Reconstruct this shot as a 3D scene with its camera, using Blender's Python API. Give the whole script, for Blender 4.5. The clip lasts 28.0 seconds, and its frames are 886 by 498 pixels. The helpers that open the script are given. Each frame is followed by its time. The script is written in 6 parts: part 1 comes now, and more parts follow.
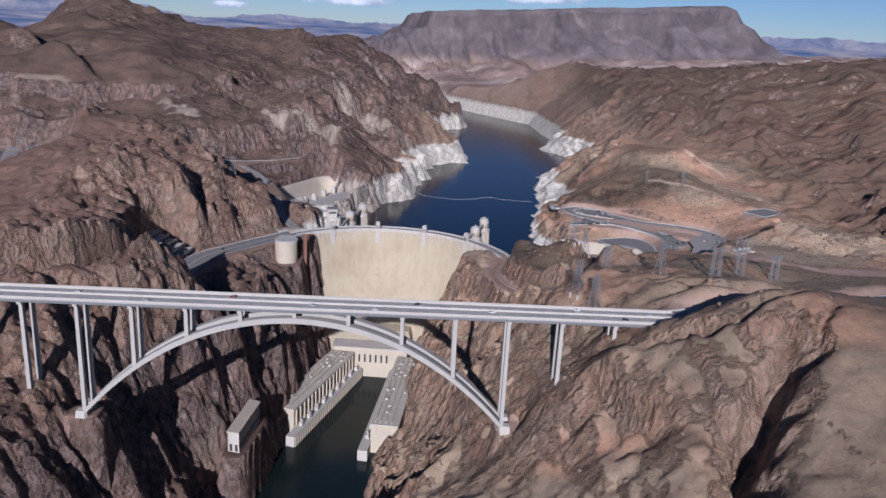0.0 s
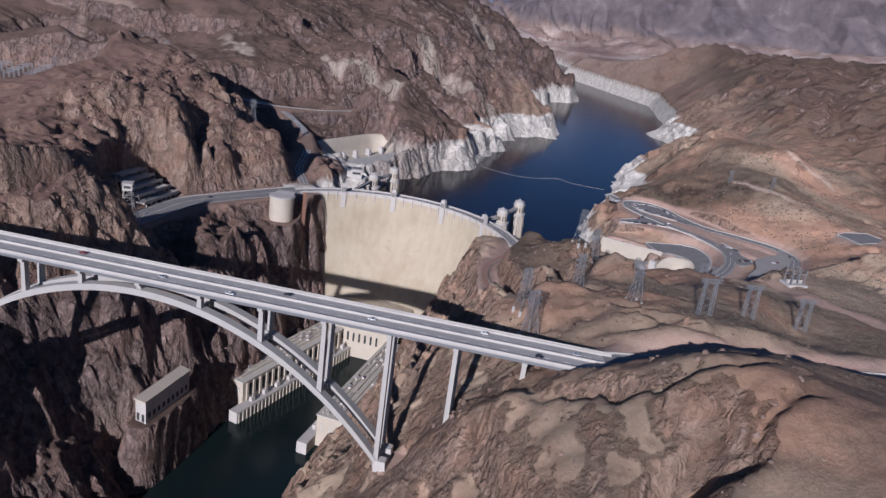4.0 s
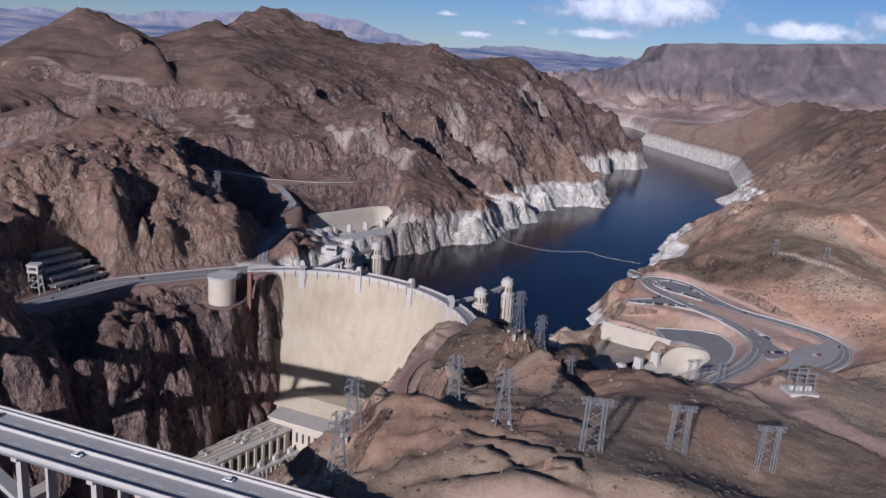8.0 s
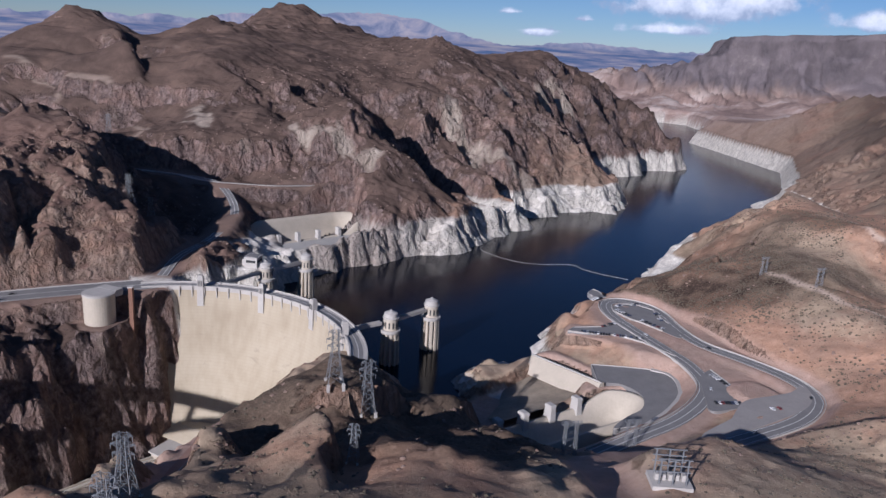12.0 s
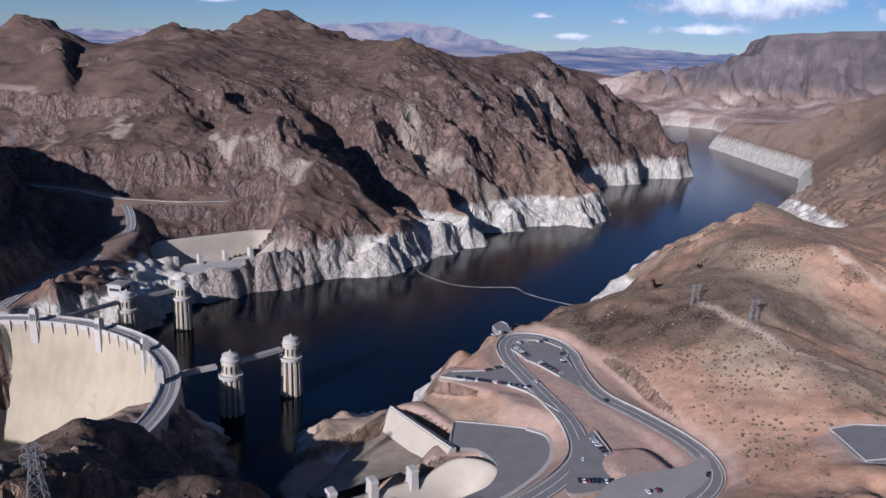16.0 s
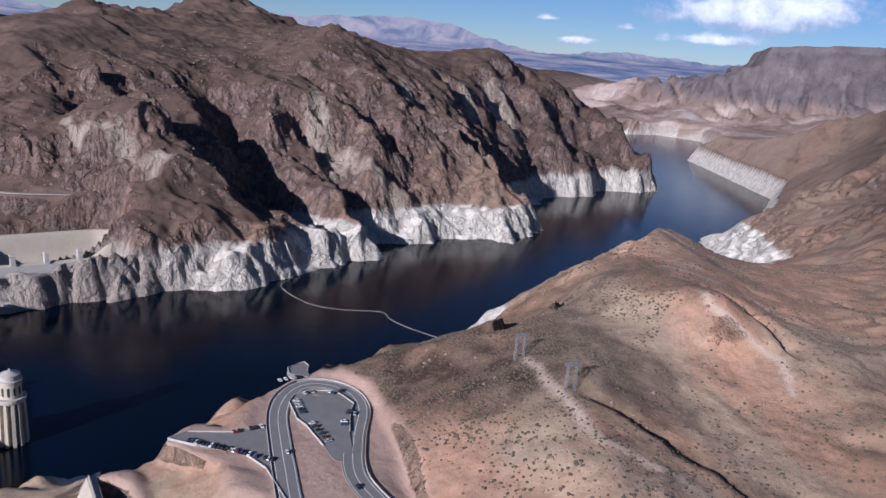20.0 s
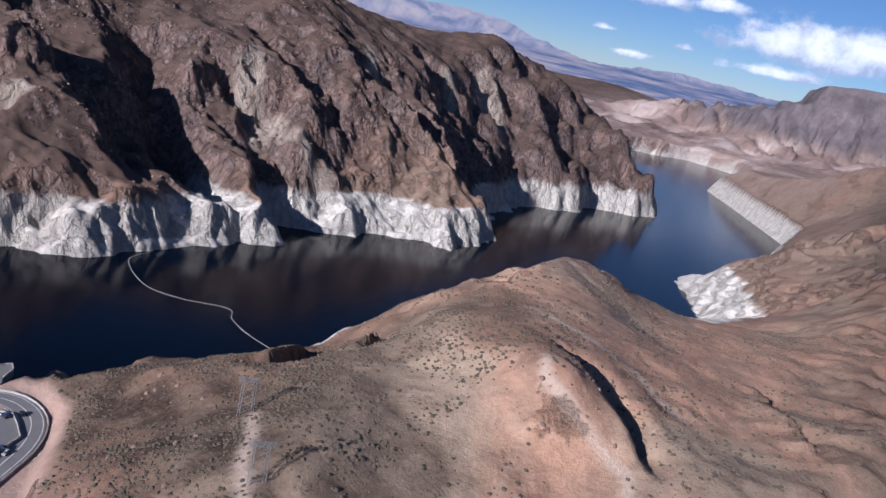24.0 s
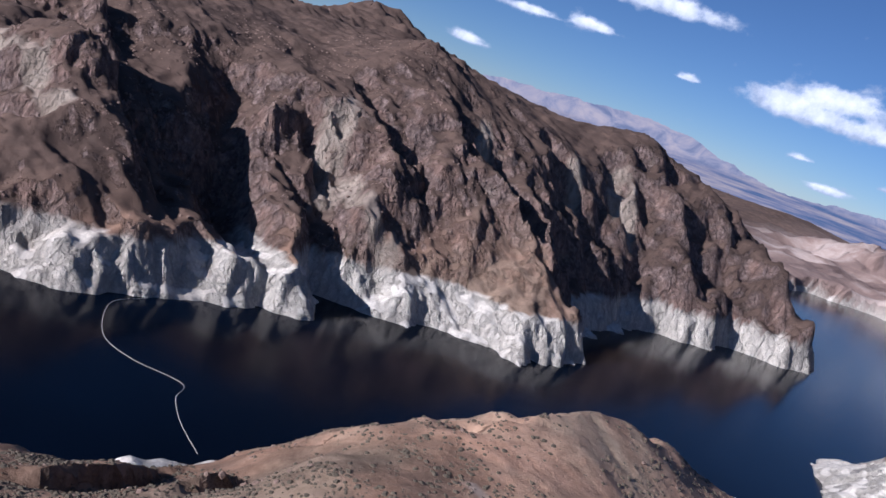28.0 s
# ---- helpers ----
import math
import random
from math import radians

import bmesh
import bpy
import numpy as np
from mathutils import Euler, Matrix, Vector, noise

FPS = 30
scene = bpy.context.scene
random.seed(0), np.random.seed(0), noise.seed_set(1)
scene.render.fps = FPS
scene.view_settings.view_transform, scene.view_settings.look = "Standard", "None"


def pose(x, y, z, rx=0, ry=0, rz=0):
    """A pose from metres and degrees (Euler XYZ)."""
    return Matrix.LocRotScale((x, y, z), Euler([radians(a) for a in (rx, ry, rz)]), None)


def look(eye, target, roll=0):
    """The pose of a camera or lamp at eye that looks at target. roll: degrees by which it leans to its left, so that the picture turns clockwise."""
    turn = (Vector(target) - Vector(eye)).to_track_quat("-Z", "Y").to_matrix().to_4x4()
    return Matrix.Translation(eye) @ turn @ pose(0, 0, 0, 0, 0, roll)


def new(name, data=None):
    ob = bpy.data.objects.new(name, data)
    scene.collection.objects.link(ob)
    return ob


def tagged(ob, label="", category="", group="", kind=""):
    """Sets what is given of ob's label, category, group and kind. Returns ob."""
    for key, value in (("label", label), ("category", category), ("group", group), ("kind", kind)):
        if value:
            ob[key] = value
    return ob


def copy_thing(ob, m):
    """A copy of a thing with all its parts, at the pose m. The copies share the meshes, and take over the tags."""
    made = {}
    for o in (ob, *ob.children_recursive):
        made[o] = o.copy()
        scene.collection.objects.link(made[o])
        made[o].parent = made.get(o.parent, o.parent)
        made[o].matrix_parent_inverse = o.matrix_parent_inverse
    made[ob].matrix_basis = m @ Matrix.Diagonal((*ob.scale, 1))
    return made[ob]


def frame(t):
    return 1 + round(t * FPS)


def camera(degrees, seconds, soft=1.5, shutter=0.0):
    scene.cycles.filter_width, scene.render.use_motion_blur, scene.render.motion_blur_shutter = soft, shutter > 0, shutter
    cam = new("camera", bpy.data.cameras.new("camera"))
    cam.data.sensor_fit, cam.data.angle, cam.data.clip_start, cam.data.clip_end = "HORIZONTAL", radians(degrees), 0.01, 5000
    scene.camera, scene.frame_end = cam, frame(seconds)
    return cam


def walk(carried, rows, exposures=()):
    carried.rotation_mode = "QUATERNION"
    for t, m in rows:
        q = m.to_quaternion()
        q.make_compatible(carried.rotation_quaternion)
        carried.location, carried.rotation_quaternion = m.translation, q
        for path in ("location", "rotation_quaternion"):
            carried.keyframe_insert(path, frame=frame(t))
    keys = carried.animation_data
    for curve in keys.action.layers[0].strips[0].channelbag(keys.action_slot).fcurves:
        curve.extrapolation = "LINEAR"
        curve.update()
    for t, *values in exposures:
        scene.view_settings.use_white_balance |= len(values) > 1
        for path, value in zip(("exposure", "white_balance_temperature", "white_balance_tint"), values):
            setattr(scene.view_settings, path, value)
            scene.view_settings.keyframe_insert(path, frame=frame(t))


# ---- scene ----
cam = camera(60.6, 28.0)
PATH = [
    (0, (12.73, -4.28, 205.46), (13.528, 5.286, 202.648), 3.08),
    (0.5, (25.10, 3.07, 205.78), (25.700, 12.627, 202.890), 3.89),
    (1, (37.36, 10.55, 205.90), (37.770, 20.077, 202.903), 4.61),
    (1.5, (49.57, 18.52, 205.45), (49.790, 28.023, 202.335), 5.47),
    (2, (61.79, 27.51, 204.26), (61.809, 36.986, 201.050), 6.15),
    (2.5, (74.05, 37.61, 202.88), (73.834, 47.055, 199.593), 6.71),
    (4.5, (123.52, 87.69, 198.78), (122.380, 97.040, 195.431), 7.88),
    (5, (134.97, 100.16, 198.00), (133.622, 109.536, 194.783), 7.79),
    (5.5, (146.15, 112.53, 197.09), (144.586, 121.911, 194.014), 7.48),
    (6, (157.06, 125.00, 195.77), (155.290, 134.386, 192.809), 6.89),
    (6.5, (167.62, 137.92, 194.09), (165.648, 147.294, 191.227), 6.21),
    (7, (177.80, 151.19, 192.25), (175.638, 160.561, 189.503), 5.56),
    (7.5, (187.66, 164.41, 190.52), (185.313, 173.764, 187.867), 5.04),
    (8, (197.30, 177.24, 189.16), (194.803, 186.576, 186.587), 4.55),
    (8.5, (206.83, 189.78, 188.22), (204.187, 199.087, 185.699), 4.12),
    (9, (216.32, 202.43, 187.56), (213.553, 211.704, 185.049), 3.95),
    (9.5, (225.84, 215.41, 187.04), (222.972, 224.651, 184.505), 3.94),
    (10, (235.47, 228.60, 186.66), (232.484, 237.792, 184.114), 3.85),
    (10.5, (245.20, 241.76, 186.52), (242.094, 250.909, 183.942), 3.78),
    (11, (254.90, 254.85, 186.62), (251.676, 263.944, 184.005), 3.76),
    (11.5, (264.38, 267.95, 186.78), (261.033, 276.998, 184.141), 3.77),
    (12, (273.42, 281.21, 186.69), (269.948, 290.212, 184.047), 3.63),
    (12.5, (282.10, 294.51, 186.25), (278.484, 303.467, 183.657), 3.30),
    (14.5, (314.74, 346.49, 183.09), (310.691, 355.254, 180.473), 1.76),
    (15, (322.34, 360.68, 182.40), (318.263, 369.422, 179.757), 1.88),
    (15.5, (329.67, 375.35, 181.73), (325.589, 384.100, 179.113), 2.11),
    (16, (336.93, 390.29, 181.21), (332.839, 399.050, 178.652), 2.21),
    (16.5, (344.28, 405.32, 180.89), (340.191, 414.092, 178.384), 2.37),
    (17, (351.72, 420.32, 180.73), (347.623, 429.100, 178.265), 2.69),
    (17.5, (359.15, 435.16, 180.66), (355.055, 443.960, 178.243), 3.01),
    (18, (366.49, 449.85, 180.60), (362.406, 458.660, 178.226), 3.42),
    (18.5, (373.69, 464.54, 180.44), (369.595, 473.362, 178.101), 3.84),
    (19, (380.65, 479.47, 180.09), (376.544, 488.279, 177.747), 4.27),
    (19.5, (387.33, 494.75, 179.57), (383.182, 503.523, 177.149), 4.69),
    (20, (393.72, 510.40, 179.01), (389.515, 519.094, 176.430), 4.98),
    (20.5, (399.92, 526.42, 178.45), (395.619, 535.014, 175.682), 5.14),
    (21, (405.94, 543.02, 177.79), (401.559, 551.539, 174.918), 5.64),
    (21.5, (411.54, 560.55, 176.73), (407.102, 569.063, 173.945), 6.55),
    (22, (416.34, 578.85, 175.16), (411.853, 587.361, 172.445), 7.52),
    (22.5, (420.36, 596.57, 173.61), (415.859, 605.077, 170.885), 8.66),
    (24.5, (431.07, 657.91, 170.06), (426.372, 666.329, 167.417), 14.35),
    (25, (431.17, 674.18, 169.01), (426.335, 682.536, 166.427), 16.03),
    (25.5, (430.26, 690.79, 167.84), (425.223, 699.038, 165.267), 17.51),
    (26, (429.09, 707.12, 166.68), (423.813, 715.209, 164.102), 18.39),
    (26.5, (428.13, 722.84, 165.77), (422.489, 730.720, 163.299), 18.52),
    (27, (427.21, 737.89, 165.25), (421.139, 745.541, 163.072), 18.69),
    (27.5, (425.78, 752.19, 165.14), (419.415, 759.631, 163.112), 19.09),
    (28, (423.04, 765.62, 165.38), (416.417, 772.811, 163.279), 19.77),
]
walk(cam, [(t, look(eye, target, roll)) for t, eye, target, roll in PATH], [(0, 0.04, 5560, 20), (5, 0.0, 5560, 20), (12, 0.06, 5560, 20), (20, 0.26, 5560, 20), (28, 0.36, 5560, 20)])

# ---------------------------------------------------------------- world and light
SUN_FROM = Vector((-0.16, -0.90, 0.36)).normalized()
world = bpy.data.worlds.new("sky")
scene.world = world
world.use_nodes = True
sky = world.node_tree.nodes.new("ShaderNodeTexSky")
sky.sky_type, sky.sun_disc = "NISHITA", False
sky.sun_elevation = math.asin(SUN_FROM.z)
sky.sun_rotation = math.atan2(SUN_FROM.x, SUN_FROM.y)
sky.altitude, sky.air_density, sky.dust_density, sky.ozone_density = 2600, 1.0, 0.0, 5.0
back = world.node_tree.nodes["Background"]
back.inputs["Strength"].default_value = 0.053
world.node_tree.links.new(sky.outputs[0], back.inputs["Color"])

sun = new("sun", bpy.data.lights.new("sun", "SUN"))
sun.data.energy, sun.data.angle, sun.data.color = 5.0, radians(0.53), (1.0, 0.94, 0.86)
sun.matrix_world = look(SUN_FROM * 1000, (0, 0, 0))

# ---------------------------------------------------------------- materials


def material(name, rough=0.9, metal=0.0):
    m = bpy.data.materials.new(name)
    m.use_nodes = True
    b = m.node_tree.nodes["Principled BSDF"]
    b.inputs["Roughness"].default_value, b.inputs["Metallic"].default_value = rough, metal
    return m, m.node_tree.nodes, m.node_tree.links, b


def noise_tex(n, l, where, scale, detail=6.0, rough=0.6, stretch=None, distort=0.0):
    if stretch:
        mp = n.new("ShaderNodeMapping")
        mp.inputs["Scale"].default_value = stretch
        l.new(where, mp.inputs["Vector"])
        where = mp.outputs[0]
    t = n.new("ShaderNodeTexNoise")
    t.inputs["Scale"].default_value, t.inputs["Detail"].default_value, t.inputs["Roughness"].default_value = scale, detail, rough
    t.inputs["Distortion"].default_value = distort
    l.new(where, t.inputs["Vector"])
    return t.outputs["Fac"]


def ramp(n, l, fac, stops):
    r = n.new("ShaderNodeValToRGB")
    e = r.color_ramp.elements
    while len(e) < len(stops):
        e.new(0.5)
    for el, (p, c) in zip(e, stops):
        el.position, el.color = p, (*c, 1) if len(c) == 3 else c
    l.new(fac, r.inputs[0])
    return r.outputs[0]


def mixc(n, l, fac, a, b, mode="MIX"):
    m = n.new("ShaderNodeMix")
    m.data_type, m.blend_type = "RGBA", mode
    for sock, v in ((m.inputs[0], fac), (m.inputs[6], a), (m.inputs[7], b)):
        if hasattr(v, "links"):
            l.new(v, sock)
        elif isinstance(v, (int, float)):
            sock.default_value = v
        else:
            sock.default_value = (*v, 1)
    return m.outputs[2]


def mathn(n, l, op, a, b=0.0, clamp=False):
    m = n.new("ShaderNodeMath")
    m.operation, m.use_clamp = op, clamp
    for sock, v in zip(m.inputs, (a, b)):
        if hasattr(v, "links"):
            l.new(v, sock)
        else:
            sock.default_value = v
    return m.outputs[0]


def smooth_range(n, l, v, lo, hi):
    m = n.new("ShaderNodeMapRange")
    m.interpolation_type = "SMOOTHSTEP"
    m.inputs["From Min"].default_value, m.inputs["From Max"].default_value = lo, hi
    l.new(v, m.inputs["Value"])
    return m.outputs[0]


def bump(n, l, b, height, strength, dist):
    k = n.new("ShaderNodeBump")
    k.inputs["Strength"].default_value, k.inputs["Distance"].default_value = strength, dist
    l.new(height, k.inputs["Height"])
    l.new(k.outputs[0], b.inputs["Normal"])


def plain(name, colour, rough=0.85, metal=0.0, vary=0.18, scale=0.4, bumpy=0.0):
    """A worn, slightly uneven surface of one colour: broad stains and fine grain."""
    m, n, l, b = material(name, rough, metal)
    g = n.new("ShaderNodeNewGeometry").outputs["Position"]
    big = noise_tex(n, l, g, scale, 6, 0.65)
    fine = noise_tex(n, l, g, scale * 9, 4, 0.6)
    f = mathn(n, l, "ADD", mathn(n, l, "MULTIPLY", big, 0.65), mathn(n, l, "MULTIPLY", fine, 0.35))
    lo = tuple(c * (1 - vary) for c in colour)
    hi = tuple(min(0.95, c * (1 + vary)) for c in colour)
    l.new(ramp(n, l, f, [(0.3, lo), (0.7, hi)]), b.inputs["Base Color"])
    if bumpy:
        bump(n, l, b, fine, 0.5, bumpy)
    return m


def rock_material():
    m, n, l, b = material("desert_rock", 0.95)
    geo = n.new("ShaderNodeNewGeometry")
    pos, nor = geo.outputs["Position"], geo.outputs["Normal"]

    def attr(a):
        k = n.new("ShaderNodeAttribute")
        k.attribute_name = a
        return k.outputs["Fac"]
    up = n.new("ShaderNodeSeparateXYZ")
    l.new(nor, up.inputs[0])
    broad = noise_tex(n, l, pos, 0.006, 5, 0.55)
    mid = noise_tex(n, l, pos, 0.035, 8, 0.65, distort=0.6)
    fine = noise_tex(n, l, pos, 0.22, 8, 0.7)
    grain = noise_tex(n, l, pos, 1.1, 5, 0.7)
    streak = noise_tex(n, l, pos, 0.12, 6, 0.65, stretch=(1, 1, 0.16), distort=0.4)
    warp = n.new("ShaderNodeMapping")
    warp.inputs["Scale"].default_value = (1, 1, 0.38)
    shake = n.new("ShaderNodeVectorMath")
    shake.operation = "ADD"
    jolt = n.new("ShaderNodeTexNoise")
    jolt.inputs["Scale"].default_value, jolt.inputs["Detail"].default_value = 0.16, 4
    push = n.new("ShaderNodeVectorMath")
    push.operation, push.inputs["Scale"].default_value = "SCALE", 9.0
    l.new(pos, jolt.inputs["Vector"])
    l.new(jolt.outputs["Color"], push.inputs[0])
    l.new(pos, shake.inputs[0])
    l.new(push.outputs[0], shake.inputs[1])
    l.new(shake.outputs[0], warp.inputs["Vector"])

    def crack(scale, width):
        k = n.new("ShaderNodeTexVoronoi")
        k.feature = "DISTANCE_TO_EDGE"
        k.inputs["Scale"].default_value = scale
        l.new(warp.outputs[0], k.inputs["Vector"])
        return smooth_range(n, l, k.outputs["Distance"], 0.0, width)
    block, chip = crack(0.085, 0.16), crack(0.27, 0.2)
    # weathered cliff faces
    dark = ramp(n, l, fine, [(0.32, (0.085, 0.058, 0.050)), (0.5, (0.225, 0.163, 0.142)), (0.68, (0.40, 0.305, 0.265))])
    warm = ramp(n, l, streak, [(0.3, (0.15, 0.096, 0.078)), (0.5, (0.29, 0.19, 0.152)), (0.75, (0.44, 0.32, 0.26))])
    cliff = mixc(n, l, smooth_range(n, l, mid, 0.42, 0.62), dark, warm)
    # pale bleached patches
    pale = smooth_range(n, l, noise_tex(n, l, pos, 0.016, 6, 0.6, distort=1.2), 0.60, 0.70)
    cliff = mixc(n, l, mathn(n, l, "MULTIPLY", mathn(n, l, "MAXIMUM", mathn(n, l, "MULTIPLY", pale, 0.5), attr("pale")), 1.0), cliff, ramp(n, l, streak, [(0.3, (0.27, 0.205, 0.16)), (0.7, (0.50, 0.41, 0.32))]))
    ruddy = mixc(n, l, smooth_range(n, l, mid, 0.40, 0.60), ramp(n, l, fine, [(0.3, (0.24, 0.16, 0.112)), (0.5, (0.39, 0.275, 0.20)), (0.7, (0.50, 0.375, 0.285))]), ramp(n, l, streak, [(0.3, (0.27, 0.162, 0.108)), (0.5, (0.42, 0.268, 0.185)), (0.72, (0.53, 0.38, 0.285))]))
    cliff = mixc(n, l, attr("ruddy"), cliff, ruddy)
    seam = mathn(n, l, "MULTIPLY", mathn(n, l, "ADD", 0.35, mathn(n, l, "MULTIPLY", block, 0.65)), mathn(n, l, "ADD", 0.6, mathn(n, l, "MULTIPLY", chip, 0.4)))
    cliff = mixc(n, l, mathn(n, l, "SUBTRACT", 1.0, seam), cliff, mixc(n, l, 0.55, cliff, (0.03, 0.022, 0.02)))
    # gravelly slopes
    soil = ramp(n, l, mid, [(0.3, (0.07, 0.047, 0.037)), (0.5, (0.108, 0.073, 0.057)), (0.7, (0.17, 0.113, 0.085))])
    patch = noise_tex(n, l, pos, 0.011, 7, 0.62, distort=0.8)
    olive = ramp(n, l, fine, [(0.3, (0.335, 0.25, 0.168)), (0.5, (0.42, 0.317, 0.217)), (0.7, (0.49, 0.375, 0.262))])
    rust = ramp(n, l, fine, [(0.3, (0.365, 0.212, 0.136)), (0.5, (0.46, 0.272, 0.176)), (0.7, (0.535, 0.335, 0.228))])
    red = mixc(n, l, smooth_range(n, l, mathn(n, l, "ADD", patch, mathn(n, l, "MULTIPLY", mathn(n, l, "SUBTRACT", attr("rusty"), 0.5), 0.12)), 0.40, 0.60), olive, rust)
    red = mixc(n, l, mathn(n, l, "MULTIPLY", attr("khaki"), 0.85), red, olive)
    red = mixc(n, l, mathn(n, l, "MULTIPLY", smooth_range(n, l, mid, 0.53, 0.40), 0.35), red, (0.28, 0.20, 0.148))
    red = mixc(n, l, mathn(n, l, "MULTIPLY", smooth_range(n, l, mid, 0.60, 0.70), 0.3), red, (0.46, 0.34, 0.26))
    stony = noise_tex(n, l, pos, 0.085, 7, 0.72, distort=0.5)
    red = mixc(n, l, mathn(n, l, "MULTIPLY", smooth_range(n, l, stony, 0.50, 0.62), 0.42), red, (0.22, 0.135, 0.094))
    tan = mixc(n, l, smooth_range(n, l, mid, 0.38, 0.6), ramp(n, l, fine, [(0.3, (0.36, 0.25, 0.19)), (0.7, (0.46, 0.33, 0.26))]), ramp(n, l, fine, [(0.3, (0.40, 0.26, 0.195)), (0.7, (0.50, 0.345, 0.27))]))
    soil = mixc(n, l, attr("arizona"), soil, red)
    soil = mixc(n, l, mathn(n, l, "MULTIPLY", mathn(n, l, "SUBTRACT", attr("ruddy"), attr("arizona"), True), 0.7), soil, ramp(n, l, fine, [(0.3, (0.16, 0.092, 0.067)), (0.7, (0.31, 0.195, 0.148))]))
    # dark brush and varnished ground, and the tone for shade painted on the ridge
    brush_shade = ramp(n, l, noise_tex(n, l, pos, 0.6, 5, 0.7), [(0.38, (0.04, 0.027, 0.02)), (0.55, (0.085, 0.058, 0.042)), (0.72, (0.165, 0.112, 0.08))])
    soil = mixc(n, l, mathn(n, l, "MULTIPLY", attr("varnish_shade"), 0.9), soil, brush_shade)
    soil = mixc(n, l, attr("flat"), soil, tan)
    soil = mixc(n, l, mathn(n, l, "MULTIPLY", attr("trail"), 0.7), soil, (0.56, 0.44, 0.345))
    soil = mixc(n, l, mathn(n, l, "MULTIPLY", smooth_range(n, l, grain, 0.55, 0.68), 0.25), soil, (0.14, 0.10, 0.08))
    steep = smooth_range(n, l, mathn(n, l, "ADD", mathn(n, l, "ADD", up.outputs[2], mathn(n, l, "MULTIPLY", mathn(n, l, "MAXIMUM", attr("flat"), attr("rusty")), 0.10)), mathn(n, l, "MULTIPLY", mathn(n, l, "SUBTRACT", fine, 0.5), 0.35)), 0.80, 0.60)
    col = mixc(n, l, steep, soil, cliff)
    col = mixc(n, l, mathn(n, l, "MULTIPLY", attr("pale"), 0.62), col, ramp(n, l, streak, [(0.3, (0.30, 0.235, 0.185)), (0.5, (0.43, 0.355, 0.285)), (0.7, (0.54, 0.455, 0.37))]))
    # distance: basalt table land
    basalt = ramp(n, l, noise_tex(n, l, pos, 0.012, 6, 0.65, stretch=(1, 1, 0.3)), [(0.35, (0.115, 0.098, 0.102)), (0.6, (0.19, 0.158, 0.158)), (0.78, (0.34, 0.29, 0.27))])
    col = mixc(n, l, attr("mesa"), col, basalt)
    pink = ramp(n, l, noise_tex(n, l, pos, 0.006, 6, 0.6, distort=0.8), [(0.35, (0.20, 0.138, 0.118)), (0.5, (0.33, 0.235, 0.195)), (0.62, (0.50, 0.405, 0.35))])
    col = mixc(n, l, attr("badland"), col, pink)
    # the bleached band that the falling lake has left
    chalk = ramp(n, l, streak, [(0.26, (0.53, 0.48, 0.40)), (0.40, (0.67, 0.62, 0.535)), (0.7, (0.78, 0.73, 0.64))])
    chalk = mixc(n, l, mathn(n, l, "MULTIPLY", smooth_range(n, l, fine, 0.46, 0.34), 0.3), chalk, (0.33, 0.28, 0.235))
    chalk = mixc(n, l, mathn(n, l, "MULTIPLY", mathn(n, l, "SUBTRACT", 1.0, seam), 0.45), chalk, (0.16, 0.135, 0.115))
    col = mixc(n, l, attr("ring"), col, chalk)
    l.new(col, b.inputs["Base Color"])
    b.inputs["Specular IOR Level"].default_value = 0.15
    h = mathn(n, l, "ADD", mathn(n, l, "MULTIPLY", fine, 1.3), mathn(n, l, "ADD", mathn(n, l, "MULTIPLY", streak, 1.2), mathn(n, l, "MULTIPLY", grain, 0.5)))
    h = mathn(n, l, "ADD", h, mathn(n, l, "MULTIPLY", steep, mathn(n, l, "ADD", mathn(n, l, "MULTIPLY", block, 0.5), mathn(n, l, "MULTIPLY", chip, 0.2))))
    bump(n, l, b, mathn(n, l, "MULTIPLY", h, mathn(n, l, "ADD", 0.15, mathn(n, l, "MULTIPLY", steep, 0.75))), 1.0, 2.9)
    return m


def water_material(name, deep, shallow):
    m, n, l, b = material(name, 0.15)
    pos = n.new("ShaderNodeNewGeometry").outputs["Position"]
    l.new(ramp(n, l, noise_tex(n, l, pos, 0.008, 4, 0.5), [(0.35, deep), (0.7, shallow)]), b.inputs["Base Color"])
    b.inputs["IOR"].default_value = 1.33
    b.inputs["Specular IOR Level"].default_value = 0.36
    bump(n, l, b, noise_tex(n, l, pos, 0.35, 4, 0.6), 0.10, 0.4)
    return m


ROCK = rock_material()
LAKE = water_material("lake_water", (0.0006, 0.002, 0.006), (0.0015, 0.005, 0.014))
RIVER = water_material("river_water", (0.006, 0.012, 0.012), (0.010, 0.018, 0.018))


